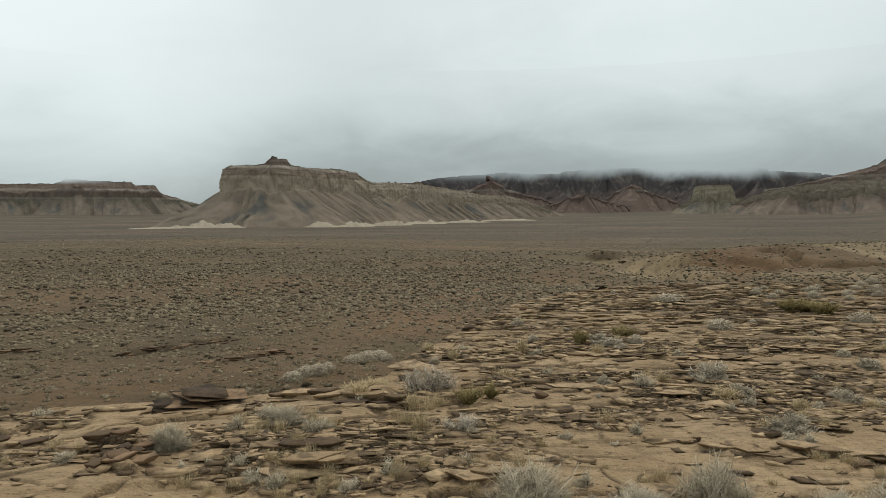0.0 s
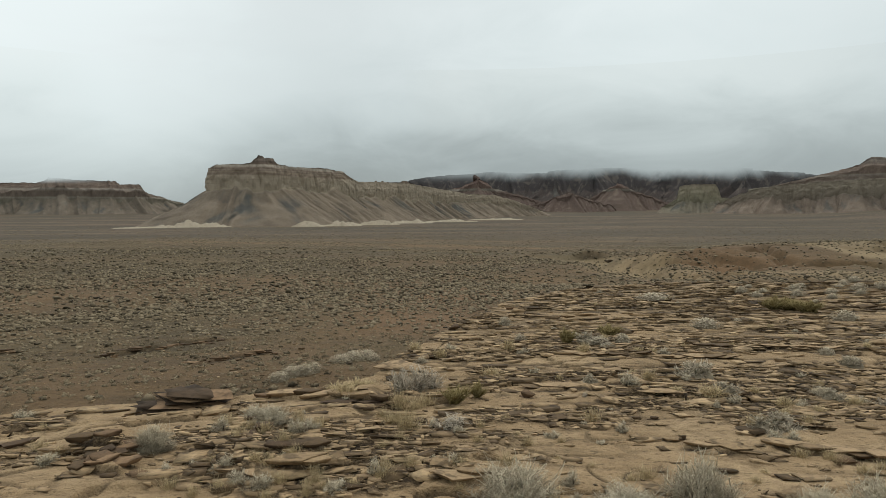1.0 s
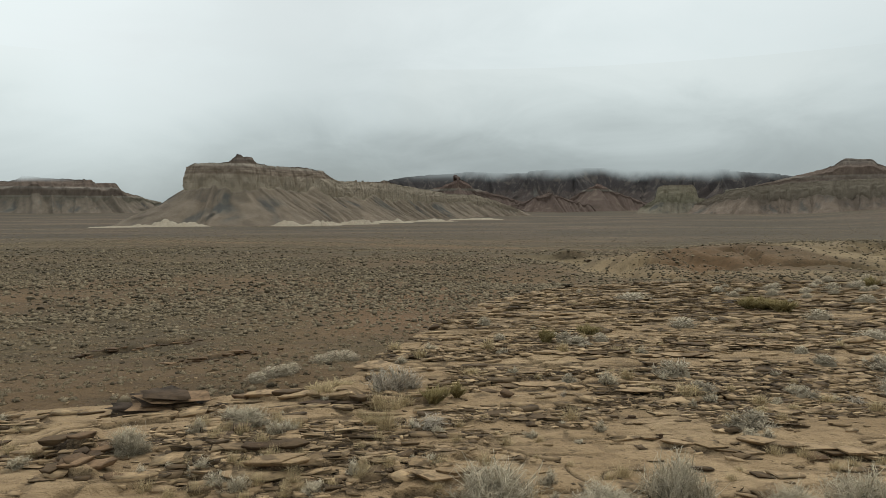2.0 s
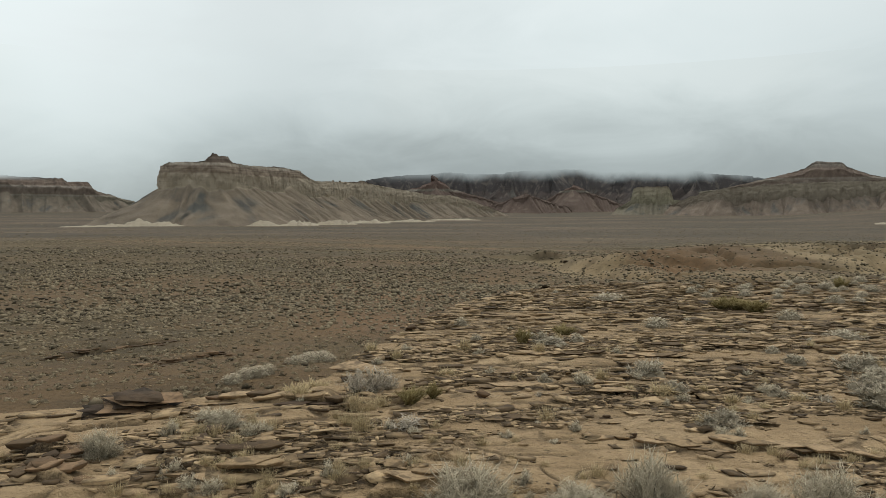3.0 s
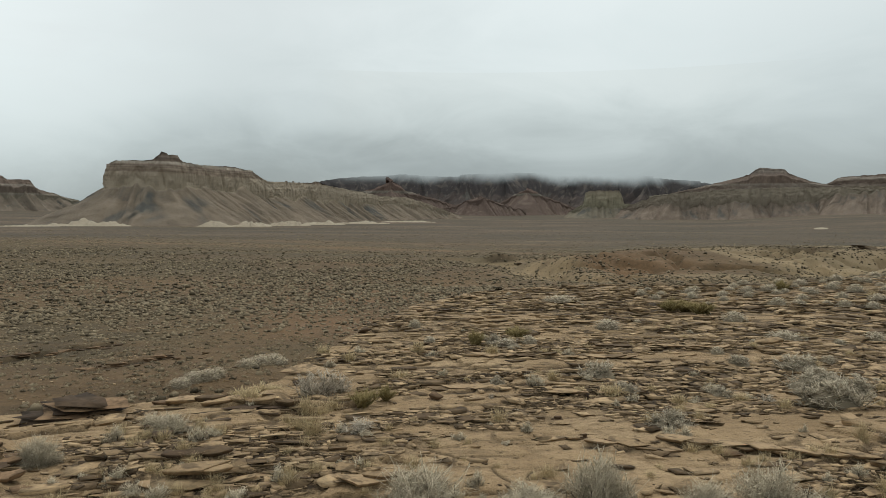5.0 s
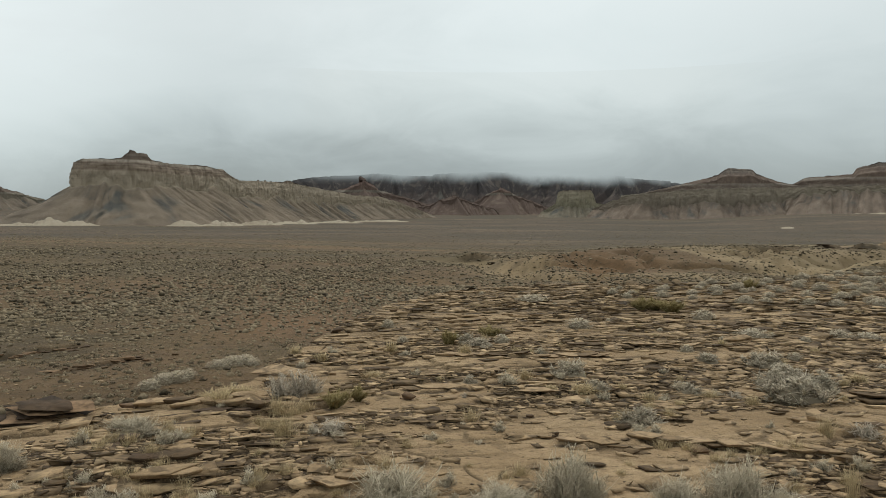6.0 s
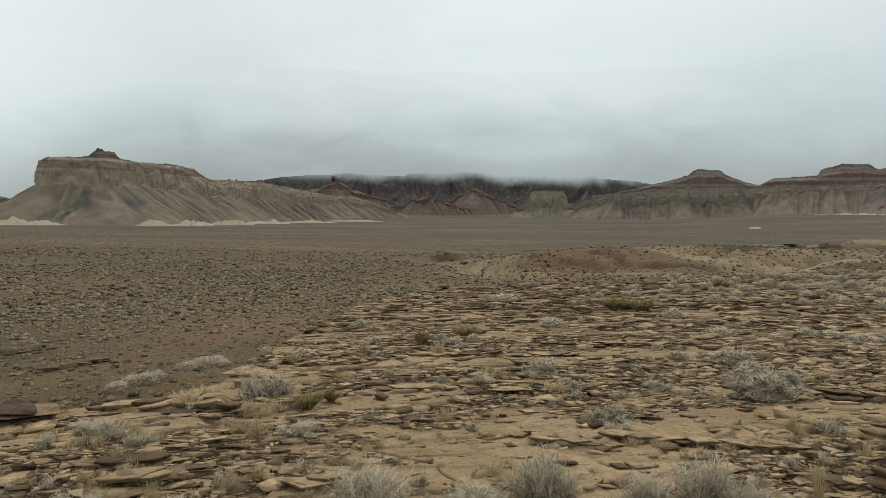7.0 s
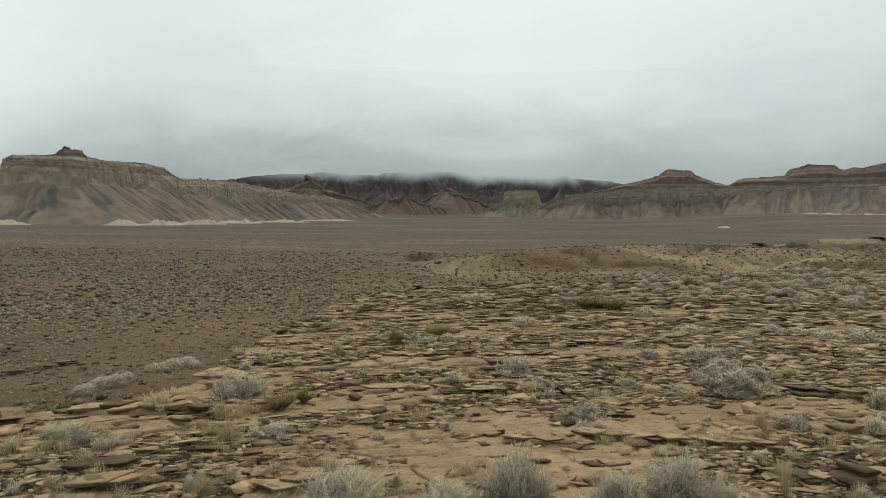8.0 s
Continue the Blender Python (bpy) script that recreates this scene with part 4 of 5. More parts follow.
def broken_paving():
    """Beds broken where they lie: rows of thin angular plates with open joints between them."""
    rng = np.random.default_rng(14)
    verts, tris, count = [], [], 0
    for wide, long, r0, r1, share, lone in ((0.085, 0.055, 4.0, 8.0, 0.50, 0.02), (0.16, 0.095, 4.2, 10.0, 0.45, 0.06), (0.30, 0.17, 5.0, 13.0, 0.20, 0.05), (0.25, 0.16, 9.5, 18.0, 0.58, 0.10), (0.15, 0.10, 8.0, 15.0, 0.5, 0.04), (0.40, 0.28, 16.0, 47.0, 0.60, 0.10), (0.28, 0.20, 14.0, 34.0, 0.45, 0.05)):
        row, col = np.meshgrid(np.arange(int(-0.35 * r1 / long), int(1.2 * r1 / long)), np.arange(int(-0.75 * r1 / wide), int(0.95 * r1 / wide)), indexing="ij")
        jit = lambda k: (lattice(row, col + k, int(1000 * wide)) - 0.5) * 0.95
        shift = lattice(row, row * 0, 77)
        ua, ub = (col + shift + jit(0)) * wide, (col + 1 + shift + jit(1)) * wide
        seam = lambda u, k: ((row + k) + 1.7 * (grain(u / (1.5 * wide), (row + k) * 7.7, 78) - 0.5) + 0.9 * (grain(u / (0.45 * wide), (row + k) * 3.1, 79) - 0.5)) * long
        um = ua + (ub - ua) * (0.35 + 0.3 * lattice(row, col, 80))
        ring_u = [ua, um, ub, ub + 0.35 * wide * jit(5), ub, um, ua, ua + 0.35 * wide * jit(6)]
        ring_v = [seam(ua, 0), seam(um, 0), seam(ub, 0), 0.5 * (seam(ub, 0) + seam(ub, 1)), seam(ub, 1), seam(um, 1), seam(ua, 1), 0.5 * (seam(ua, 0) + seam(ua, 1))]
        u, v = np.stack(ring_u, -1).reshape(-1, 8), np.stack(ring_v, -1).reshape(-1, 8)
        x, y = 0.985 * u - 0.17 * v, 0.985 * v + 0.17 * u
        cx, cy = x.mean(1), y.mean(1)
        r, az = np.hypot(cx, cy), np.degrees(np.arctan2(cx, cy))
        on = (r > r0) & (r < r1) & (cy > 0) & (az > -35) & (az < 49.5) & (ub - ua > 0.35 * wide).ravel() & (r < 0.985 * brow(az))
        on[on] &= rng.uniform(0, 1, on.sum()) < lone + (share - lone) * litter(cx[on], cy[on])
        x, y, cx, cy = x[on], y[on], cx[on][:, None], cy[on][:, None]
        m = len(cx)
        lie = ground_z(x, y)
        high = np.clip(lie.mean(1, keepdims=True), lie.min(1, keepdims=True), lie.min(1, keepdims=True) + 0.05)
        fall = np.clip((lie[:, 4:7].mean(1) - lie[:, :3].mean(1)) / np.maximum(y[:, 4:7].mean(1) - y[:, :3].mean(1), 0.02), -0.16, 0.1)[:, None] + rng.normal(-0.03, 0.06, (m, 1))
        lean = rng.normal(0, 0.06, (m, 1))
        thick = long * rng.uniform(0.07, 0.20, (m, 1)) + 0.004
        shrink = rng.uniform(0.78, 0.98, (m, 1))
        px, py = cx + (x - cx) * shrink, cy + (y - cy) * shrink
        top = high + thick * 0.75 + fall * (py - cy) + lean * (px - cx) + rng.normal(0, 0.02, (m, 8)) * thick
        low = np.stack([cx + (px - cx) * 0.86, cy + (py - cy) * 0.80, top - thick * 1.15], -1)
        v = np.concatenate([low, np.stack([px, py, top], -1)], 1)
        one = [(k, (k + 1) % 8, 8 + (k + 1) % 8) for k in range(8)] + [(k, 8 + (k + 1) % 8, 8 + k) for k in range(8)] + [(8, 8 + k, 9 + k) for k in range(1, 7)]
        if r1 == 10.0:
            # the nearest plates of the middle size, each one a stone of its own
            order = np.argsort(np.hypot(cx, cy).ravel())
            for k in order[:260]:
                foot = np.array((cx[k, 0], cy[k, 0], v[k, :8, 2].min()))
                stone = new("sandstone_plate", mesh_of("sandstone_plate", v[k] - foot, one, slab_rock))
                stone.location = foot
                tagged(stone, "thin angular tan sandstone plate broken off the outcrop", "stone", "broken plates")
            v, m = v[order[260:]], m - min(m, 260)
        tris.append((np.array(one)[None] + 16 * np.arange(m)[:, None, None]).reshape(-1, 3) + count)
        verts.append(v.reshape(-1, 3))
        count += 16 * m
    ob = new("broken_beds", mesh_of("broken_beds", np.concatenate(verts), np.concatenate(tris), plate_rock))
    tagged(ob, "thin angular plates of sandstone broken in place on the outcrop", "stones", kind="stuff")


def ledge_slabs():
    """Overhanging slabs along the broken edges of the thicker beds."""
    rng = np.random.default_rng(15)
    kinds = [mesh_of("flat_stone", *plate(rng, int(rng.integers(5, 8)), 1.0, 0.26), slab_rock) for _ in range(10)]
    browns = [mesh_of("flat_stone", *plate(rng, int(rng.integers(5, 8)), 1.0, 0.30), dark_slab) for _ in range(6)]
    for az0, az1, r0, r1, high in LEDGE_LINES:
        size = 0.20 + 0.018 * r0
        count = int(radians(az1 - az0) * r0 / (0.62 * size)) + 1
        for k in range(count):
            part_way = (k + rng.uniform(0.2, 0.8)) / count
            az, r = az0 + (az1 - az0) * part_way, r0 + (r1 - r0) * part_way
            if rng.uniform() < 0.18 or r > 0.97 * brow(az):
                continue
            w, deep, thick = size * rng.uniform(0.7, 1.5), size * rng.uniform(0.5, 0.9), (0.35 + 0.25 * rng.uniform()) * high + 0.010
            x, y = at(az, r + 0.42 * deep)
            brown = az < -8 and rng.uniform() < 0.55
            ob = new("flat_stone", (browns if brown else kinds)[int(rng.integers(6))])
            ob.matrix_world = pose(x, y, float(ground_z(x, y)) + 0.30 * thick, rng.normal(-2.5, 2), rng.normal(0, 2.5), -az + rng.normal(0, 9)) @ Matrix.Diagonal((w, deep, thick, 1))
            tagged(ob, "dark brown sandstone slab along a broken ledge" if brown else "tan sandstone slab overhanging a broken ledge", "stone", "ledge slabs")


plate_rock = stone_material("sandstone_plate", (0.13, 0.088, 0.049), (0.36, 0.252, 0.140), (0.54, 0.388, 0.224), False)
scatter_flags()
scatter_chips()
broken_paving()
ledge_slabs()


def rock_block(rng, w, d, h, beds=3):
    """A weathered layered block: stacked beds with broken edges, each a little off the one below."""
    verts, tris, count, z = [], [], 0, -0.3 * h
    for k in range(beds):
        v, t = plate(rng, int(rng.integers(4, 6)), 1.0, 0.34)
        t_h = 1.25 * h / beds * rng.uniform(0.6, 1.4)
        grow = rng.uniform(0.70, 1.1) * (1 - 0.08 * k)
        v = v * (w * grow * 0.95, d * grow, t_h) + (rng.uniform(-0.07, 0.07) * w, rng.uniform(-0.10, 0.10) * d, z + t_h / 2)
        verts.append(v), tris.append(t + count)
        count += len(v)
        z += t_h * 0.97
    return np.concatenate(verts), np.concatenate(tris)


def place_rocks(rows):
    rng = np.random.default_rng(23)
    looks = [(slab_rock, "weathered tan sandstone slab lying on the outcrop"), (dark_slab, "dark red-brown broken sandstone block on the outcrop"), (grey_slab, "dark layered sandstone ledge on the outcrop"), (grey_slab, "dark sandstone ledge along the bank of a dry wash"), (dark_slab, "thin dark sandstone ledge breaking out of the valley slope")]
    for az, r, w, h, look_no in rows:
        mat, label = looks[int(look_no)]
        r = r + 0.25 * w
        x, y = at(az, r)
        v, t = rock_block(rng, w, w * rng.uniform(0.5, 0.7), 0.85 * h, (3, 3, 5, 5, 2)[int(look_no)])
        ob = new("sandstone_block", mesh_of("sandstone_block", v, t, mat))
        sx, sy = slope_frame(x, y)
        ob.matrix_world = pose(x, y, float(ground_z(x, y)) - 0.25 * h, rng.normal(9 if look_no < 2 else -3, 3), rng.normal(0, 4 if look_no < 2 else 2), -az + rng.normal(0, 14 if look_no < 2 else 6))
        tagged(ob, label, "rock", "sandstone blocks")


def slab_stack(az, r, w, h, layers, mat, label, tilt):
    """Thin dark beds fanned one on another, tipped up at one end."""
    rng = np.random.default_rng(int(900 + 10 * az))
    x, y = at(az, r)
    ob = tagged(new("layered_outcrop"), label, "rock", "sandstone blocks")
    ob.matrix_world = pose(x, y, float(ground_z(x, y)) - 0.03, 0, 0, -az)
    for k in range(layers):
        rise = k / (layers - 1)
        v, t = plate(rng, 8, 1.0, 0.38)
        long, deep, thick = w * (1.1 - 0.6 * rise) * rng.uniform(0.75, 1.15), w * (0.55 - 0.2 * rise) * rng.uniform(0.8, 1.1), 1.1 * h / layers
        v = v * (long, deep, thick)
        lean = math.radians(tilt * (0.5 + rise))
        v[:, 2] += v[:, 0] * math.tan(lean) * 0.5 + 0.12 * v[:, 1]
        v = v + (w * (0.02 + 0.10 * rise) + rng.uniform(-0.04, 0.04) * w, rng.uniform(-0.05, 0.05) * w + 0.05 * rise, rise * h)
        part = new("rock_layer", mesh_of("rock_layer", v, t, mat[k % len(mat)]))
        part.parent = ob


def hoodoo(az, r, rise, w, h):
    """A small weathered rock knob on the skyline."""
    rng = np.random.default_rng(int(50 + az * 10))
    x, y = at(az, r + 20)
    v, t = rock_block(rng, w, w * 0.8, h)
    ob = new("rock_pinnacle", mesh_of("rock_pinnacle", v, t, tan_rock))
    ob.matrix_world = pose(x, y, EYE + rise * r, 0, 0, -az)
    tagged(ob, "small weathered rock pinnacle on the butte's shoulder", "rock", "skyline pinnacles")


for row in ((-4.4, 1590, 0.0418, 7, 5.5), (-3.85, 1605, 0.0418, 6, 5.0), (-4.9, 1565, 0.0415, 9, 3.0)):
    hoodoo(*row)

STACK_LABEL = "dark brown thinly layered sandstone outcrop tipped up on the brow"
slab_stack(-19.7, 8.25, 1.15, 0.20, 10, (grey_slab, dark_slab, grey_slab), STACK_LABEL, -6)
slab_stack(-11.2, 5.25, 0.38, 0.035, 3, (grey_slab,), "blackened broken sandstone beds along a ledge", 2)
slab_stack(-25.2, 6.2, 0.40, 0.05, 3, (grey_slab, dark_slab), "dark broken sandstone beds along a ledge", 3)
slab_stack(43.0, 10.25, 0.62, 0.07, 3, (slab_rock, dark_slab), "tan and brown sandstone beds along a ledge", 3)
slab_stack(46.2, 10.5, 0.5, 0.06, 3, (dark_slab, slab_rock), "tan and brown sandstone beds along a ledge", -3)
# last three rows: near-black blocks draw the shade under a dark overhanging ledge
ROCKS_LEFT = [(-25.52, 5.94, 0.40, 0.12, 1), (-22.91, 5.58, 0.23, 0.09, 1), (-13.54, 6.31, 0.38, 0.14, 1), (-2.33, 9.8, 1.1, 0.09, 0), (-10.4, 7.6, 0.5, 0.035, 2), (-7.6, 7.6, 0.6, 0.045, 2), (-4.9, 7.65, 0.5, 0.035, 2)]
ROCKS_MID = [(1.92, 15.0, 0.5, 0.2, 1), (6.51, 20.5, 0.4, 0.16, 1), (8, 8, 0.22, 0.1, 1), (18.04, 7.27, 0.15, 0.08, 1), (20.29, 6.49, 0.07, 0.1, 1), (26.21, 6.2, 0.3, 0.06, 0), (1.11, 5.2, 0.42, 0.05, 0)]
ROCKS_RIGHT = [(31.08, 6.49, 0.47, 0.08, 1), (46.13, 6.24, 0.48, 0.17, 0), (39.18, 7.97, 0.52, 0.17, 0), (33.66, 14.85, 0.72, 0.17, 0), (32.28, 22.53, 0.91, 0.22, 0), (40.64, 26.22, 0.95, 0.21, 2), (45.44, 7.81, 0.38, 0.11, 0)]
VALLEY_ROCKS = [(-24.3, 29.8, 0.5, 0.14, 1), (-21.0, 30.6, 0.4, 0.12, 0), (-17.6, 32.0, 0.5, 0.14, 1), (-15.4, 24.2, 0.4, 0.12, 0), (-12.6, 26.0, 0.5, 0.12, 1), (-10.6, 27.6, 0.4, 0.12, 0), (11.8, 118, 3.2, 0.5, 3), (13.2, 119, 3.8, 0.6, 3), (14.6, 121, 2.6, 0.45, 3), (39.0, 152, 4.0, 0.6, 3), (41.5, 163, 5.0, 0.7, 3), (44.0, 205, 6.5, 0.9, 3), (46.5, 222, 7.5, 1.0, 3)]
for az0, az1, r0, r1, _ in VALLEY_LINES[:4]:
    for k in range(7):
        part_way = (k + 0.5) / 7 + RNG.uniform(-0.05, 0.05)
        VALLEY_ROCKS.append((az0 + (az1 - az0) * part_way, r0 + (r1 - r0) * part_way + RNG.normal(0, 0.08), RNG.uniform(0.4, 1.0), RNG.uniform(0.07, 0.12), 4))
place_rocks(ROCKS_LEFT + ROCKS_MID + ROCKS_RIGHT + VALLEY_ROCKS)

# ---- plants ----


def plant_material(name, dark, light, rough=0.85):
    mat, n = material(name)
    # tone also carries painted shade: dark low in a shrub, light at its tips
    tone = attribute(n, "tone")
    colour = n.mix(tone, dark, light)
    colour = n.mix(n.span(n.noise(position(n), 30.0, 2.0), 0.4, 0.7, 0.0, 0.35), colour, dark)
    finish(n, colour, rough, spec=0.15)
    return mat


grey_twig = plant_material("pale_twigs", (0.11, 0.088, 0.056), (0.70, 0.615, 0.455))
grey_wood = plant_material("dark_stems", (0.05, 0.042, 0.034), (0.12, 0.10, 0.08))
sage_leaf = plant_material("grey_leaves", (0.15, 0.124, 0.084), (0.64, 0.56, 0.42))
green_stem = plant_material("olive_stems", (0.085, 0.07, 0.028), (0.27, 0.215, 0.095))
straw_blade = plant_material("dry_grass", (0.27, 0.205, 0.112), (0.70, 0.565, 0.335))
# colour of the filler core, set as the shaded inside of a shrub
core_shade = plant_material("shaded_twigs", (0.13, 0.107, 0.072), (0.26, 0.22, 0.155))
bleached = plant_material("bleached_wood", (0.20, 0.168, 0.125), (0.56, 0.49, 0.385))


def strands(name, a, b, c, radius, mat, tone):
    """Thin tapered three-sided stems from a by b to c."""
    count = len(a)
    along = c - a
    along = along / np.maximum(np.linalg.norm(along, axis=1, keepdims=True), 1e-6)
    side = np.cross(along, np.where(np.abs(along[:, 2:]) > 0.9, (1.0, 0, 0), (0, 0, 1.0)))
    side = side / np.maximum(np.linalg.norm(side, axis=1, keepdims=True), 1e-6)
    other = np.cross(along, side)
    verts = np.empty((count, 7, 3))
    for k in range(3):
        off = math.cos(k * 2.0944) * side + math.sin(k * 2.0944) * other
        verts[:, k] = a + off * radius[:, None]
        verts[:, 3 + k] = b + off * radius[:, None] * 0.8
    verts[:, 6] = c
    one = [(k, (k + 1) % 3, 3 + (k + 1) % 3) for k in range(3)] + [(k, 3 + (k + 1) % 3, 3 + k) for k in range(3)] + [(3 + k, 3 + (k + 1) % 3, 6) for k in range(3)]
    tris = (np.array(one)[None] + 7 * np.arange(count)[:, None, None]).reshape(-1, 3)
    shade = np.repeat(tone, 7)
    return mesh_of(name, verts.reshape(-1, 3), tris, mat, {"tone": shade})


def directions(rng, count, low, high):
    """Directions over a dome, from low to high over the level."""
    turn = rng.uniform(0, 2 * np.pi, count)
    rise = np.radians(rng.uniform(low, high, count))
    return np.stack([np.cos(turn) * np.cos(rise), np.sin(turn) * np.cos(rise), np.sin(rise)], -1)


def twiggy(rng, stems, twigs, thick, wood, bark, low=18, curl=0.10, reach=0.42, shape=0.75):
    """A shrub a unit wide and about a unit high: woody stems below, a haze of fine twigs above."""
    way = directions(rng, stems, low, 85)
    size = rng.uniform(0.6, 1.0, (stems, 1))
    tip = way * size * (0.40, 0.40, 0.60)
    base = rng.normal(0, 0.035, (stems, 3)) * (1, 1, 0)
    bend = (base + tip) / 2 + rng.normal(0, 0.05, (stems, 3))
    wood_mesh = strands("woody_crown", base, bend, tip, np.full(stems, thick * 1.9), wood, rng.uniform(0, 1, stems))
    pick = rng.integers(0, stems, twigs)
    along = rng.uniform(0.15, 1.0, (twigs, 1))
    start = base[pick] + (tip - base)[pick] * along
    lean = way[pick] * shape + directions(rng, twigs, 5, 85) * 0.75
    lean /= np.linalg.norm(lean, axis=1, keepdims=True)
    length = rng.uniform(0.4, 1.0, (twigs, 1)) * reach
    end = start + lean * length * (0.62, 0.62, 1.0)
    knee = (start + end) / 2 + rng.normal(0, curl, (twigs, 3)) * length
    low_z = np.minimum(end[:, 2], 0.02)
    end[:, 2] -= np.where(end[:, 2] < 0.0, low_z, 0)
    # twigs darken towards the base, shade of the shrub's inside put into tone
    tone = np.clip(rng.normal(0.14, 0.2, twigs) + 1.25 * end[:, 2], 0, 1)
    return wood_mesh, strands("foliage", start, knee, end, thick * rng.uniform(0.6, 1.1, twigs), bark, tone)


def leafy(rng, sprays, wide, slim, bark, crown=0.36):
    """A low rounded shrub a unit wide: a lumpy crown and a shell of small leafy sprays."""
    turn, rise = np.meshgrid(np.arange(11) / 11 * 2 * np.pi, np.radians((-5, 15, 35, 55, 75)))
    rad = crown * (1 + rng.uniform(-0.16, 0.16, turn.shape))
    ring = np.stack([rad * np.cos(turn) * np.cos(rise), rad * np.sin(turn) * np.cos(rise), 1.3 * rad * np.sin(rise)], -1).reshape(-1, 3)
    idx = np.arange(55).reshape(5, 11)
    nxt = np.roll(idx, -1, 1)
    quads = np.stack([idx[:-1], nxt[:-1], nxt[1:], idx[1:]], -1).reshape(-1, 4)
    cap = np.array([(44 + k, 44 + (k + 1) % 11, 55, 55) for k in range(11)])
    tris = np.concatenate([quads[:, :3], quads[:, [0, 2, 3]], cap[:, :3]])
    # solid filler dome, its colour stands in for the shade between the sprays
    core = mesh_of("woody_crown", np.concatenate([ring, [[0, 0, 1.3 * crown]]]), tris, core_shade, {"tone": rng.uniform(0, 1, 56)})
    way = directions(rng, sprays, 0, 90)
    lump = 1 + 0.22 * np.sin(3 * np.arctan2(way[:, 1], way[:, 0]) + rng.uniform(0, 6))[:, None] * (1 - way[:, 2:])
    centre = way * lump * rng.uniform(0.36, 0.52, (sprays, 1)) * (1.0, 1.0, 1.3)
    face = way + rng.normal(0, 0.22, (sprays, 3))
    one = np.cross(face, rng.normal(0, 1, (sprays, 3)))
    one *= wide / np.maximum(np.linalg.norm(one, axis=1, keepdims=True), 1e-6) * rng.uniform(0.6, 1.2, (sprays, 1))
    two = np.cross(face, one)
    two *= slim / np.maximum(np.linalg.norm(two, axis=1, keepdims=True), 1e-6)
    verts = np.stack([centre - one, centre - two, centre + one + 0.05 * way, centre + two], 1).reshape(-1, 3)
    quads = np.arange(sprays)[:, None] * 4 + np.array((0, 1, 2, 3))
    # sprays pale with height: shaded base and lit top in the tone
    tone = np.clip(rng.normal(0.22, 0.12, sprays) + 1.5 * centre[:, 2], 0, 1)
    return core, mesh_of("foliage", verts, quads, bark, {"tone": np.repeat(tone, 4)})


def bushy(rng, stems, twigs, thick, bark):
    """Fine twigs all round a lumpy filler core in the shaded tone."""
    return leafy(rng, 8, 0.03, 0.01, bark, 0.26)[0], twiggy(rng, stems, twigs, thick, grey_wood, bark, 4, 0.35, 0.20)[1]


def shrub(name, label, wood_mesh, twig_mesh):
    ob = tagged(new(name), label, "shrub", "desert shrubs")
    for part_name, me in (("woody_crown", wood_mesh), ("foliage", twig_mesh)):
        part = new(part_name, me)
        part.parent = ob
    return ob


def tuft(rng, blades, mat, upright=30, thick=0.006, arch=0.12):
    way = directions(rng, blades, upright, 88)
    base = rng.normal(0, 0.10, (blades, 3)) * (1, 1, 0)
    tip = base + way * rng.uniform(0.45, 1.0, (blades, 1)) * (0.55, 0.55, 0.95)
    knee = base + (tip - base) * 0.55 + np.array((0, 0, 1)) * arch * rng.uniform(0, 1, (blades, 1))
    return strands("blades", base, knee, tip, np.full(blades, thick), mat, np.clip(rng.normal(0.5, 0.25, blades), 0, 1))


def ready(ob, pool):
    ob.location = (0, 0, -400)
    pool.append(ob)
    return ob


def set_plant(master, az, r, w, h, turn, sink=0.02):
    """A copy of a plant at a bearing and distance, w wide and h high."""
    x, y = at(az, r)
    m = pose(x, y, float(ground_z(x, y)) - sink, 0, 0, turn)
    ob = copy_thing(master, m)
    ob.scale = (w, w, h)
    return ob


rng = np.random.default_rng(31)
masters = []
GREY_LABEL, SAGE_LABEL = "pale grey leafless twiggy desert shrub growing in the sandstone", "low grey-leaved desert shrub growing between sandstone slabs"
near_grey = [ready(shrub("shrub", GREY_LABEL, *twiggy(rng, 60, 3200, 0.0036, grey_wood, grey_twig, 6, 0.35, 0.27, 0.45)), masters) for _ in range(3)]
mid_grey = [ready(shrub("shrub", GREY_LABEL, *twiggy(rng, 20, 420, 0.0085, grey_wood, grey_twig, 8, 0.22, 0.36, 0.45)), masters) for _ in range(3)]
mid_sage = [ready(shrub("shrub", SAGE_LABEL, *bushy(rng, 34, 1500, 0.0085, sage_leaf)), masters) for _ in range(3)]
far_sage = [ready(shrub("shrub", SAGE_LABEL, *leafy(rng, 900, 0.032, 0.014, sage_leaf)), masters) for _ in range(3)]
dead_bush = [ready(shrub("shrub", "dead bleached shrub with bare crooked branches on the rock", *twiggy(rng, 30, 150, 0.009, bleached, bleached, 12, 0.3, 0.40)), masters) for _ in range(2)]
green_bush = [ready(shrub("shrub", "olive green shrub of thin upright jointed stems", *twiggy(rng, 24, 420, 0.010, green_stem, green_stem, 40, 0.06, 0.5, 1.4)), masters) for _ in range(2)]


def grass_master(thick):
    ob = tagged(new("grass_tuft", tuft(rng, 170, straw_blade, 20, thick)), "straw-coloured tuft of dry bunch grass among the rocks", "grass", "grass tufts")
    return ready(ob, masters)


near_grass, far_grass = [grass_master(0.0042) for _ in range(3)], [grass_master(0.009) for _ in range(2)]

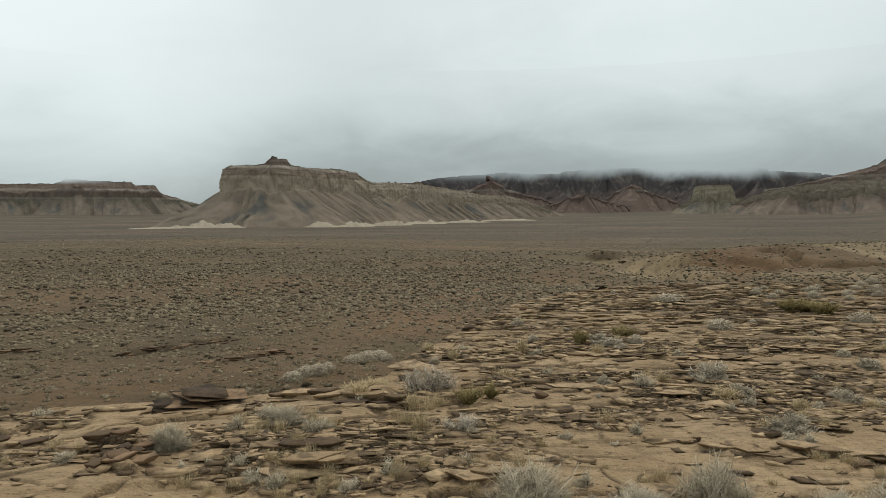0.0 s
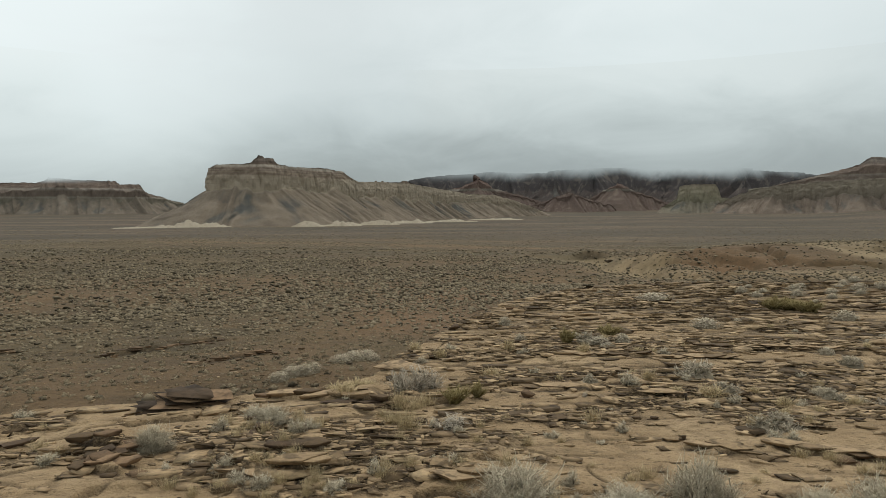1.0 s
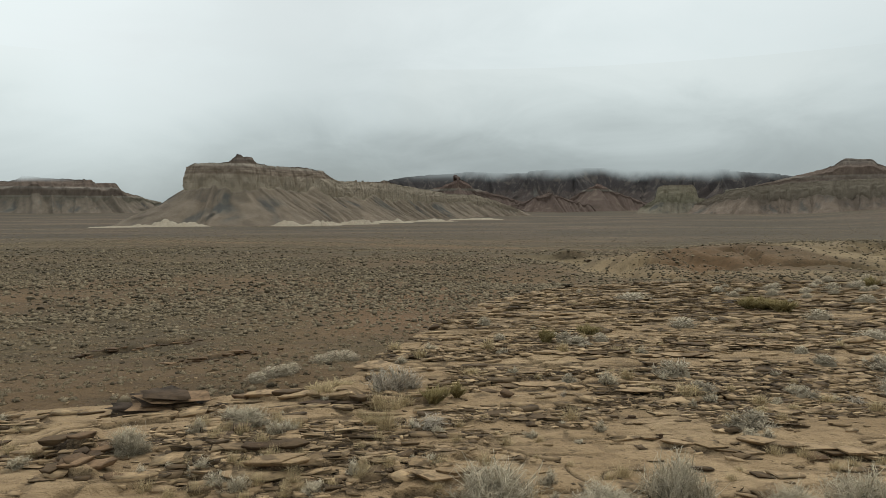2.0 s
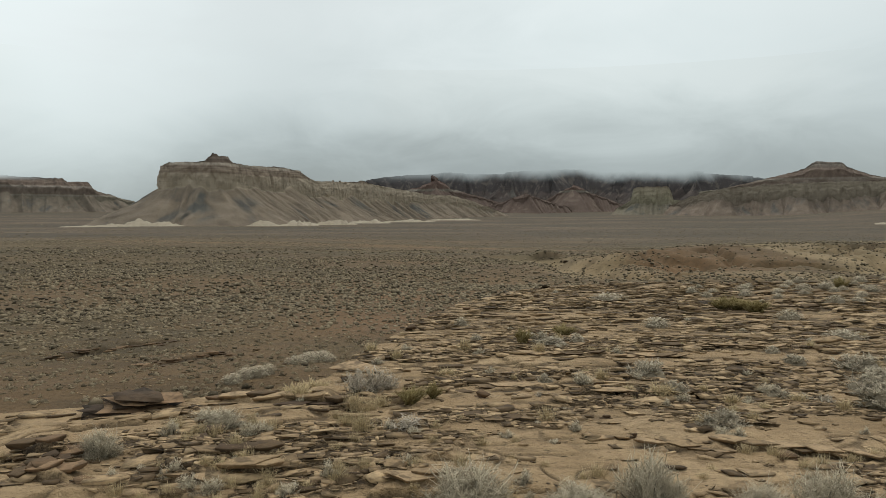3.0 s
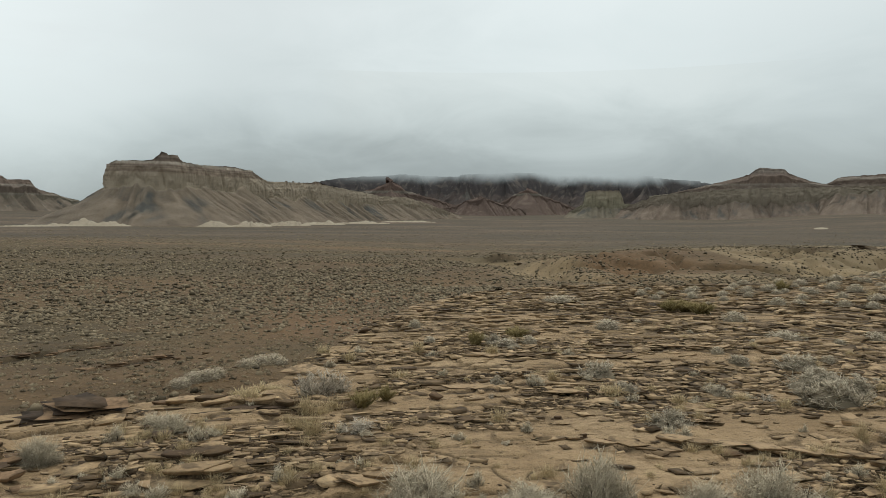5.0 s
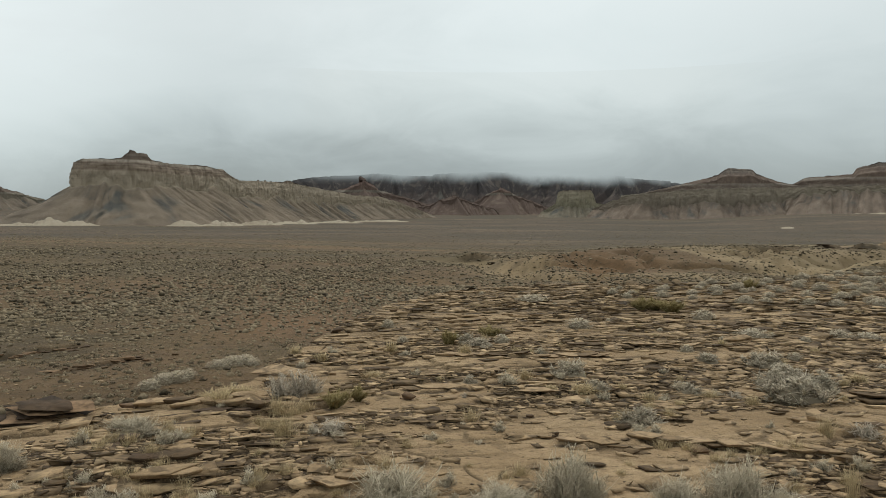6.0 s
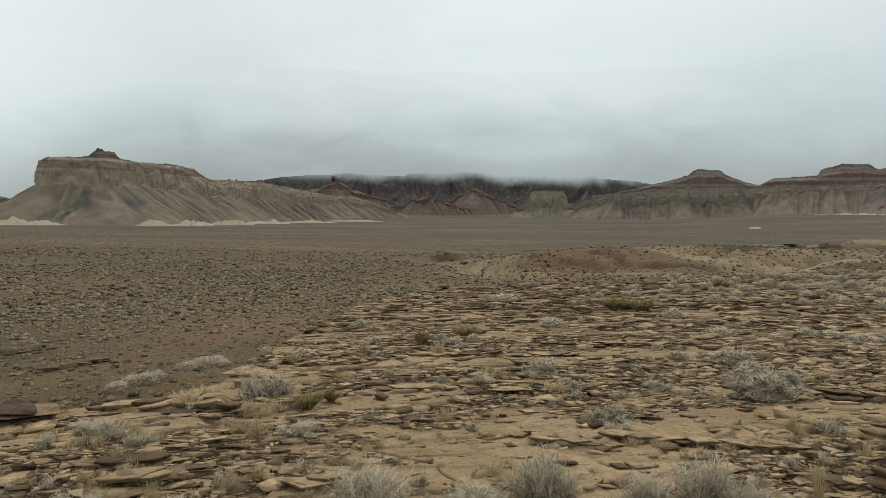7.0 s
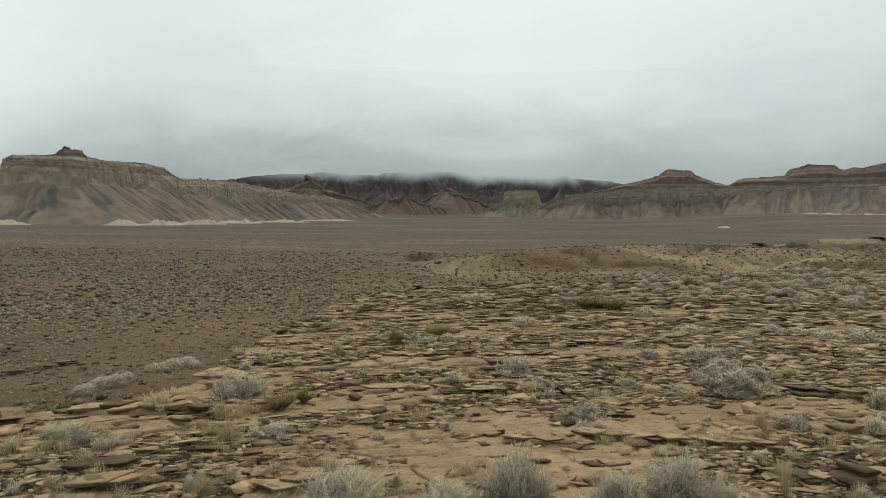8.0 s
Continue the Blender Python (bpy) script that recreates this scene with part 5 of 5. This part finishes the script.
GREY_A = [(-21.82, 6.33, 0.38, 0.3), (-12.95, 6.84, 0.44, 0.23), (-14.03, 7.44, 0.36, 0.18), (-7.3, 22.6, 0.6, 0.34), (-6.3, 23.0, 0.7, 0.42), (-5.2, 23.3, 0.65, 0.40), (-4.7, 22.8, 0.45, 0.30), (-12.3, 18.8, 0.5, 0.30), (-11.3, 19.2, 0.55, 0.34), (-10.3, 19.3, 0.55, 0.36), (-9.6, 19.6, 0.45, 0.34), (-16.04, 9.5, 0.22, 0.1), (12.72, 13.26, 0.43, 0.32), (13.74, 13.08, 0.74, 0.21), (21.29, 9.85, 0.68, 0.33), (13.01, 9.05, 0.26, 0.19), (16.05, 8.83, 0.32, 0.23), (23.22, 9.06, 0.4, 0.2), (26.75, 7.29, 0.56, 0.25), (7.01, 4.45, 0.68, 0.42), (21.43, 4.75, 0.52, 0.50), (15.84, 4.5, 0.55, 0.26)]
GREY_B = [(34.27, 5.02, 0.58, 0.47), (29.82, 4.75, 0.42, 0.33), (37.53, 5.1, 0.42, 0.28), (35.78, 12.2, 0.85, 0.32), (36.44, 10.78, 0.8, 0.3), (37.9, 9.6, 0.95, 0.48), (39.22, 10.61, 0.6, 0.36), (36.9, 11.5, 0.7, 0.3), (31.62, 12.04, 0.49, 0.19), (30.43, 9.56, 0.39, 0.22), (47.14, 8.03, 0.45, 0.27), (47.35, 9.9, 0.4, 0.35), (40.28, 16.77, 0.46, 0.24), (41.96, 17.06, 0.48, 0.18), (43.95, 16.74, 0.61, 0.22), (46.14, 16.79, 0.65, 0.35), (31.12, 19.24, 0.56, 0.31), (17.96, 25.03, 1.01, 0.32), (21.74, 16.53, 0.56, 0.29), (34.67, 16, 0.65, 0.23), (6.14, 15.88, 0.28, 0.26)]
DEAD = [(-1.2, 8.5, 0.85, 0.50), (-2.5, 8.3, 0.6, 0.42), (0.2, 8.7, 0.55, 0.36), (1.63, 6.5, 0.63, 0.2), (12.66, 8.1, 0.14, 0.13), (42.29, 7.85, 0.51, 0.25), (33.62, 9.56, 0.42, 0.17), (-0.3, 14.5, 0.47, 0.22)]
GREEN = [(3.87, 7.96, 0.32, 0.21), (2.01, 7.74, 0.44, 0.24), (11.15, 13.22, 0.49, 0.32), (14.48, 14.34, 0.58, 0.28), (26.4, 21.2, 1.0, 0.44), (27.5, 21.4, 1.1, 0.40), (28.7, 20.8, 1.0, 0.42), (34.18, 29.38, 0.85, 0.47)]
STRAW_FRONT = [(-19.0, 5.2, 0.22, 0.14), (-17.5, 5.7, 0.2, 0.12), (-14.2, 5.5, 0.24, 0.15), (-13.4, 4.9, 0.22, 0.14), (-10.2, 4.9, 0.2, 0.14), (-21.6, 5.0, 0.25, 0.15), (-17.0, 4.8, 0.3, 0.14), (-24.0, 5.1, 0.2, 0.12), (33.6, 6.5, 0.26, 0.13), (36.8, 6.9, 0.24, 0.14), (-8.8, 5.0, 0.2, 0.13), (10.8, 6.1, 0.2, 0.1), (-15.5, 6.6, 0.4, 0.16), (-14.6, 6.8, 0.35, 0.15), (-13.0, 5.4, 0.3, 0.15), (-11.2, 5.6, 0.3, 0.14), (-9.6, 5.3, 0.28, 0.14), (28.5, 6.5, 0.35, 0.13), (30.5, 6.55, 0.35, 0.14), (38.0, 6.9, 0.35, 0.16)]
STRAW = [(-2.6, 7.6, 0.45, 0.24), (-1.4, 7.55, 0.45, 0.22), (-0.3, 7.7, 0.4, 0.22), (-6.2, 8.5, 0.5, 0.16), (-7.6, 8.4, 0.5, 0.14), (-5.2, 8.6, 0.45, 0.15), (-16.46, 7.11, 0.4, 0.16), (-1.89, 6.41, 0.5, 0.28), (-7, 8.01, 0.52, 0.18), (8.01, 5.94, 0.24, 0.14), (3.97, 5.9, 0.21, 0.09), (22.23, 8.77, 0.57, 0.16), (-20.56, 5.41, 0.31, 0.15), (-12.34, 5.15, 0.25, 0.15), (-15.89, 5.19, 0.21, 0.1), (41.7, 5.74, 0.19, 0.37), (32.59, 6.34, 0.32, 0.14), (35.48, 6.73, 0.33, 0.13), (39.8, 7.65, 0.32, 0.26), (45.13, 7.57, 0.2, 0.12), (5.06, 9.59, 0.46, 0.15)]
for row in GREY_A + GREY_B:
    flat = row[2] > 2.1 * row[3]
    pool = near_grey if row[1] < 7 else (mid_sage if flat or row[1] > 9 else mid_grey) if row[1] < 14 else far_sage
    set_plant(pool[int(rng.integers(len(pool)))], *row[:2], row[2] * 1.3, row[3] * 1.25, rng.uniform(0, 360))
for row in DEAD:
    set_plant(dead_bush[int(rng.integers(2))], *row, rng.uniform(0, 360))
for row in GREEN:
    set_plant(green_bush[int(rng.integers(2))], row[0], row[1], row[2] * 1.35, row[3] * 1.15, rng.uniform(0, 360))
for row in STRAW + STRAW_FRONT:
    pool = near_grass if row[1] < 8 else far_grass
    set_plant(pool[int(rng.integers(len(pool)))], row[0], row[1], row[2] * 0.9, row[3] * 1.1, rng.uniform(0, 360))


def scatter_small():
    """Pale shrubs along the brow, and small tufts in the cracks of the outcrop."""
    made, taken = 0, []
    while made < 105:
        az, r = rng.uniform(24, 49), rng.uniform(24, 43)
        x, y = at(az, r)
        if rng.uniform() > 0.25 + 0.75 * step(28, 40, az) or r > brow(az) or any(math.hypot(x - p, y - q) < 0.75 for p, q in taken):
            continue
        taken.append((x, y))
        w = rng.uniform(0.38, 0.75)
        set_plant(far_sage[int(rng.integers(3))], az, r, w, w * rng.uniform(0.5, 0.72), rng.uniform(0, 360))
        made += 1
    made = 0
    while made < 190:
        az, r = rng.uniform(-34, 49), 1 / rng.uniform(1 / 30, 1 / 4.4)
        x, y = at(az, r)
        if r > brow(az) * 0.97 or rng.uniform() > 0.15 + 0.85 * litter(x, y):
            continue
        w = rng.uniform(0.10, 0.26) * (1 + r / 25)
        pool = (near_grass if r < 8 else far_grass) if rng.uniform() < 0.55 else (mid_grey if r < 12 else far_sage)
        set_plant(pool[int(rng.integers(len(pool)))], az, r, w, w * rng.uniform(0.5, 0.8), rng.uniform(0, 360))
        made += 1


scatter_small()
for ob in masters:
    for part in (*ob.children, ob):
        bpy.data.objects.remove(part)


def valley_scrub():
    """Thousands of small grey shrubs over the valley floor and the plain: domes of small leafy sprays."""
    rng = np.random.default_rng(47)
    count = 120000
    az = rng.uniform(-36, 50, count)
    r = np.exp(rng.uniform(math.log(13), math.log(2300), count))
    az, r = np.append(az, rng.uniform(-36, 50, 50000)), np.append(r, np.exp(rng.uniform(math.log(45), math.log(330), 50000)))
    count = len(r)
    x, y = r * np.sin(np.radians(az)), r * np.cos(np.radians(az))
    dense = 0.30 + 0.70 * step(0.25, 0.6, grain(x / 17, y / 14, 61)) * step(26, 50, r) + 0.2 * fbm(x / 4, y / 4, 2, 62)
    keep = (r > brow(az) * 1.08) & (rng.uniform(0, 1, count) < dense)
    x, y, r = x[keep], y[keep], r[keep]
    z = ground_z(x, y)
    size = np.clip(rng.lognormal(-1.25, 0.35, len(x)), 0.13, 0.6) * (0.52 + 0.33 * step(25, 70, r)) * (1 + 1.9 * step(80, 420, r) + 1.5 * step(500, 1600, r))
    tone = np.clip(rng.normal(0.45, 0.25, len(x)) + 0.06 * (1 - step(35, 60, r)), 0, 1)
    verts, tris, tones, first = [], [], [], 0
    # near by: leafy sprays over a dome
    pick = np.flatnonzero(r < 34)
    m, sprays = len(pick), 26
    way = directions(rng, m * sprays, 6, 90).reshape(m, sprays, 3)
    s = size[pick][:, None, None]
    base = np.stack([x[pick], y[pick], z[pick] - 0.02], -1)[:, None, :]
    centre = base + way * s * rng.uniform(0.36, 0.50, (m, sprays, 1)) * (1.0, 1.0, 0.9)
    face = way + rng.normal(0, 0.32, (m, sprays, 3))
    one = np.cross(face, rng.normal(0, 1, (m, sprays, 3)))
    one *= 0.11 * s / np.maximum(np.linalg.norm(one, axis=-1, keepdims=True), 1e-6)
    two = np.cross(face, one)
    two *= 0.07 * s / np.maximum(np.linalg.norm(two, axis=-1, keepdims=True), 1e-6)
    v = np.stack([centre - one, centre - two, centre + one, centre + two], 2).reshape(-1, 3)
    q = np.arange(m * sprays)[:, None, None] * 4 + np.array(((0, 1, 2), (0, 2, 3)))
    verts.append(v), tris.append(q.reshape(-1, 3))
    # higher sprays get a paler tone, the lit top painted in
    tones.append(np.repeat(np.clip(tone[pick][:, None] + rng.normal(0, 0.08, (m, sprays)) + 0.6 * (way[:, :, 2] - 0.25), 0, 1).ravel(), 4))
    first += len(v)
    # far off: a low tent of five sides
    pick = np.flatnonzero(r >= 170)
    m = len(pick)
    turn = np.arange(5) / 5 * 2 * np.pi
    hub = np.concatenate([np.stack([0.5 * np.cos(turn), 0.5 * np.sin(turn), 0 * turn], -1), [[0, 0, 0.50]]])
    v = hub[None] * (1 + rng.uniform(-0.35, 0.35, (m, 6, 1))) * size[pick][:, None, None] + np.stack([x, y, z - 0.04], -1)[pick][:, None, :]
    verts.append(v.reshape(-1, 3))
    tris.append((np.array([(k, (k + 1) % 5, 5) for k in range(5)])[None] + 6 * np.arange(m)[:, None, None]).reshape(-1, 3) + first)
    # tone drops at the foot and rises at the tip, standing in for shade
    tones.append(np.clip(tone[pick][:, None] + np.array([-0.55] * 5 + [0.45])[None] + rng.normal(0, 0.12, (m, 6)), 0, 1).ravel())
    first += 6 * m
    # nearer: a lumpy dome
    near = r < 170
    x, y, z, r, size, tone = x[near], y[near], z[near], r[near], size[near], tone[near]
    m = len(x)
    turn = np.arange(5) / 5 * 2 * np.pi
    hub = np.concatenate([np.stack([0.46 * np.cos(turn), 0.46 * np.sin(turn), 0 * turn], -1), np.stack([0.44 * np.cos(turn + 0.6), 0.44 * np.sin(turn + 0.6), 0 * turn + 0.30], -1), [[0, 0, 0.52]]])
    grow = np.where(r < 34, 0.8, 1.0)[:, None, None] * size[:, None, None]
    v = hub[None] * (1 + rng.uniform(-0.42, 0.36, (m, 11, 1))) * grow * rng.uniform(0.85, 1.25, (m, 1, 1)) + np.stack([x, y, z - 0.04], -1)[:, None, :]
    one = [(k, (k + 1) % 5, 5 + k) for k in range(5)] + [((k + 1) % 5, 5 + (k + 1) % 5, 5 + k) for k in range(5)] + [(5 + k, 5 + (k + 1) % 5, 10) for k in range(5)]
    tris.append((np.array(one)[None] + 11 * np.arange(m)[:, None, None]).reshape(-1, 3) + first)
    verts.append(v.reshape(-1, 3))
    # contact shade painted at the dome's foot, a lit tone at its top
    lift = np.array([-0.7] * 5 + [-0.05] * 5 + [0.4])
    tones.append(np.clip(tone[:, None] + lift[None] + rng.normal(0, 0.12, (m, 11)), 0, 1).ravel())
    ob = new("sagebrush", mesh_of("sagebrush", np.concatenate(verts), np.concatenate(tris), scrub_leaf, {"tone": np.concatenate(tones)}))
    tagged(ob, "low grey and brown scrub dotted over the valley and plain", "scrub", kind="stuff")


# the dark end serves as painted shade at the shrubs' feet
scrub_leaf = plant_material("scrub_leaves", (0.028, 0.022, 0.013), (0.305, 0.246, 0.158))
valley_scrub()
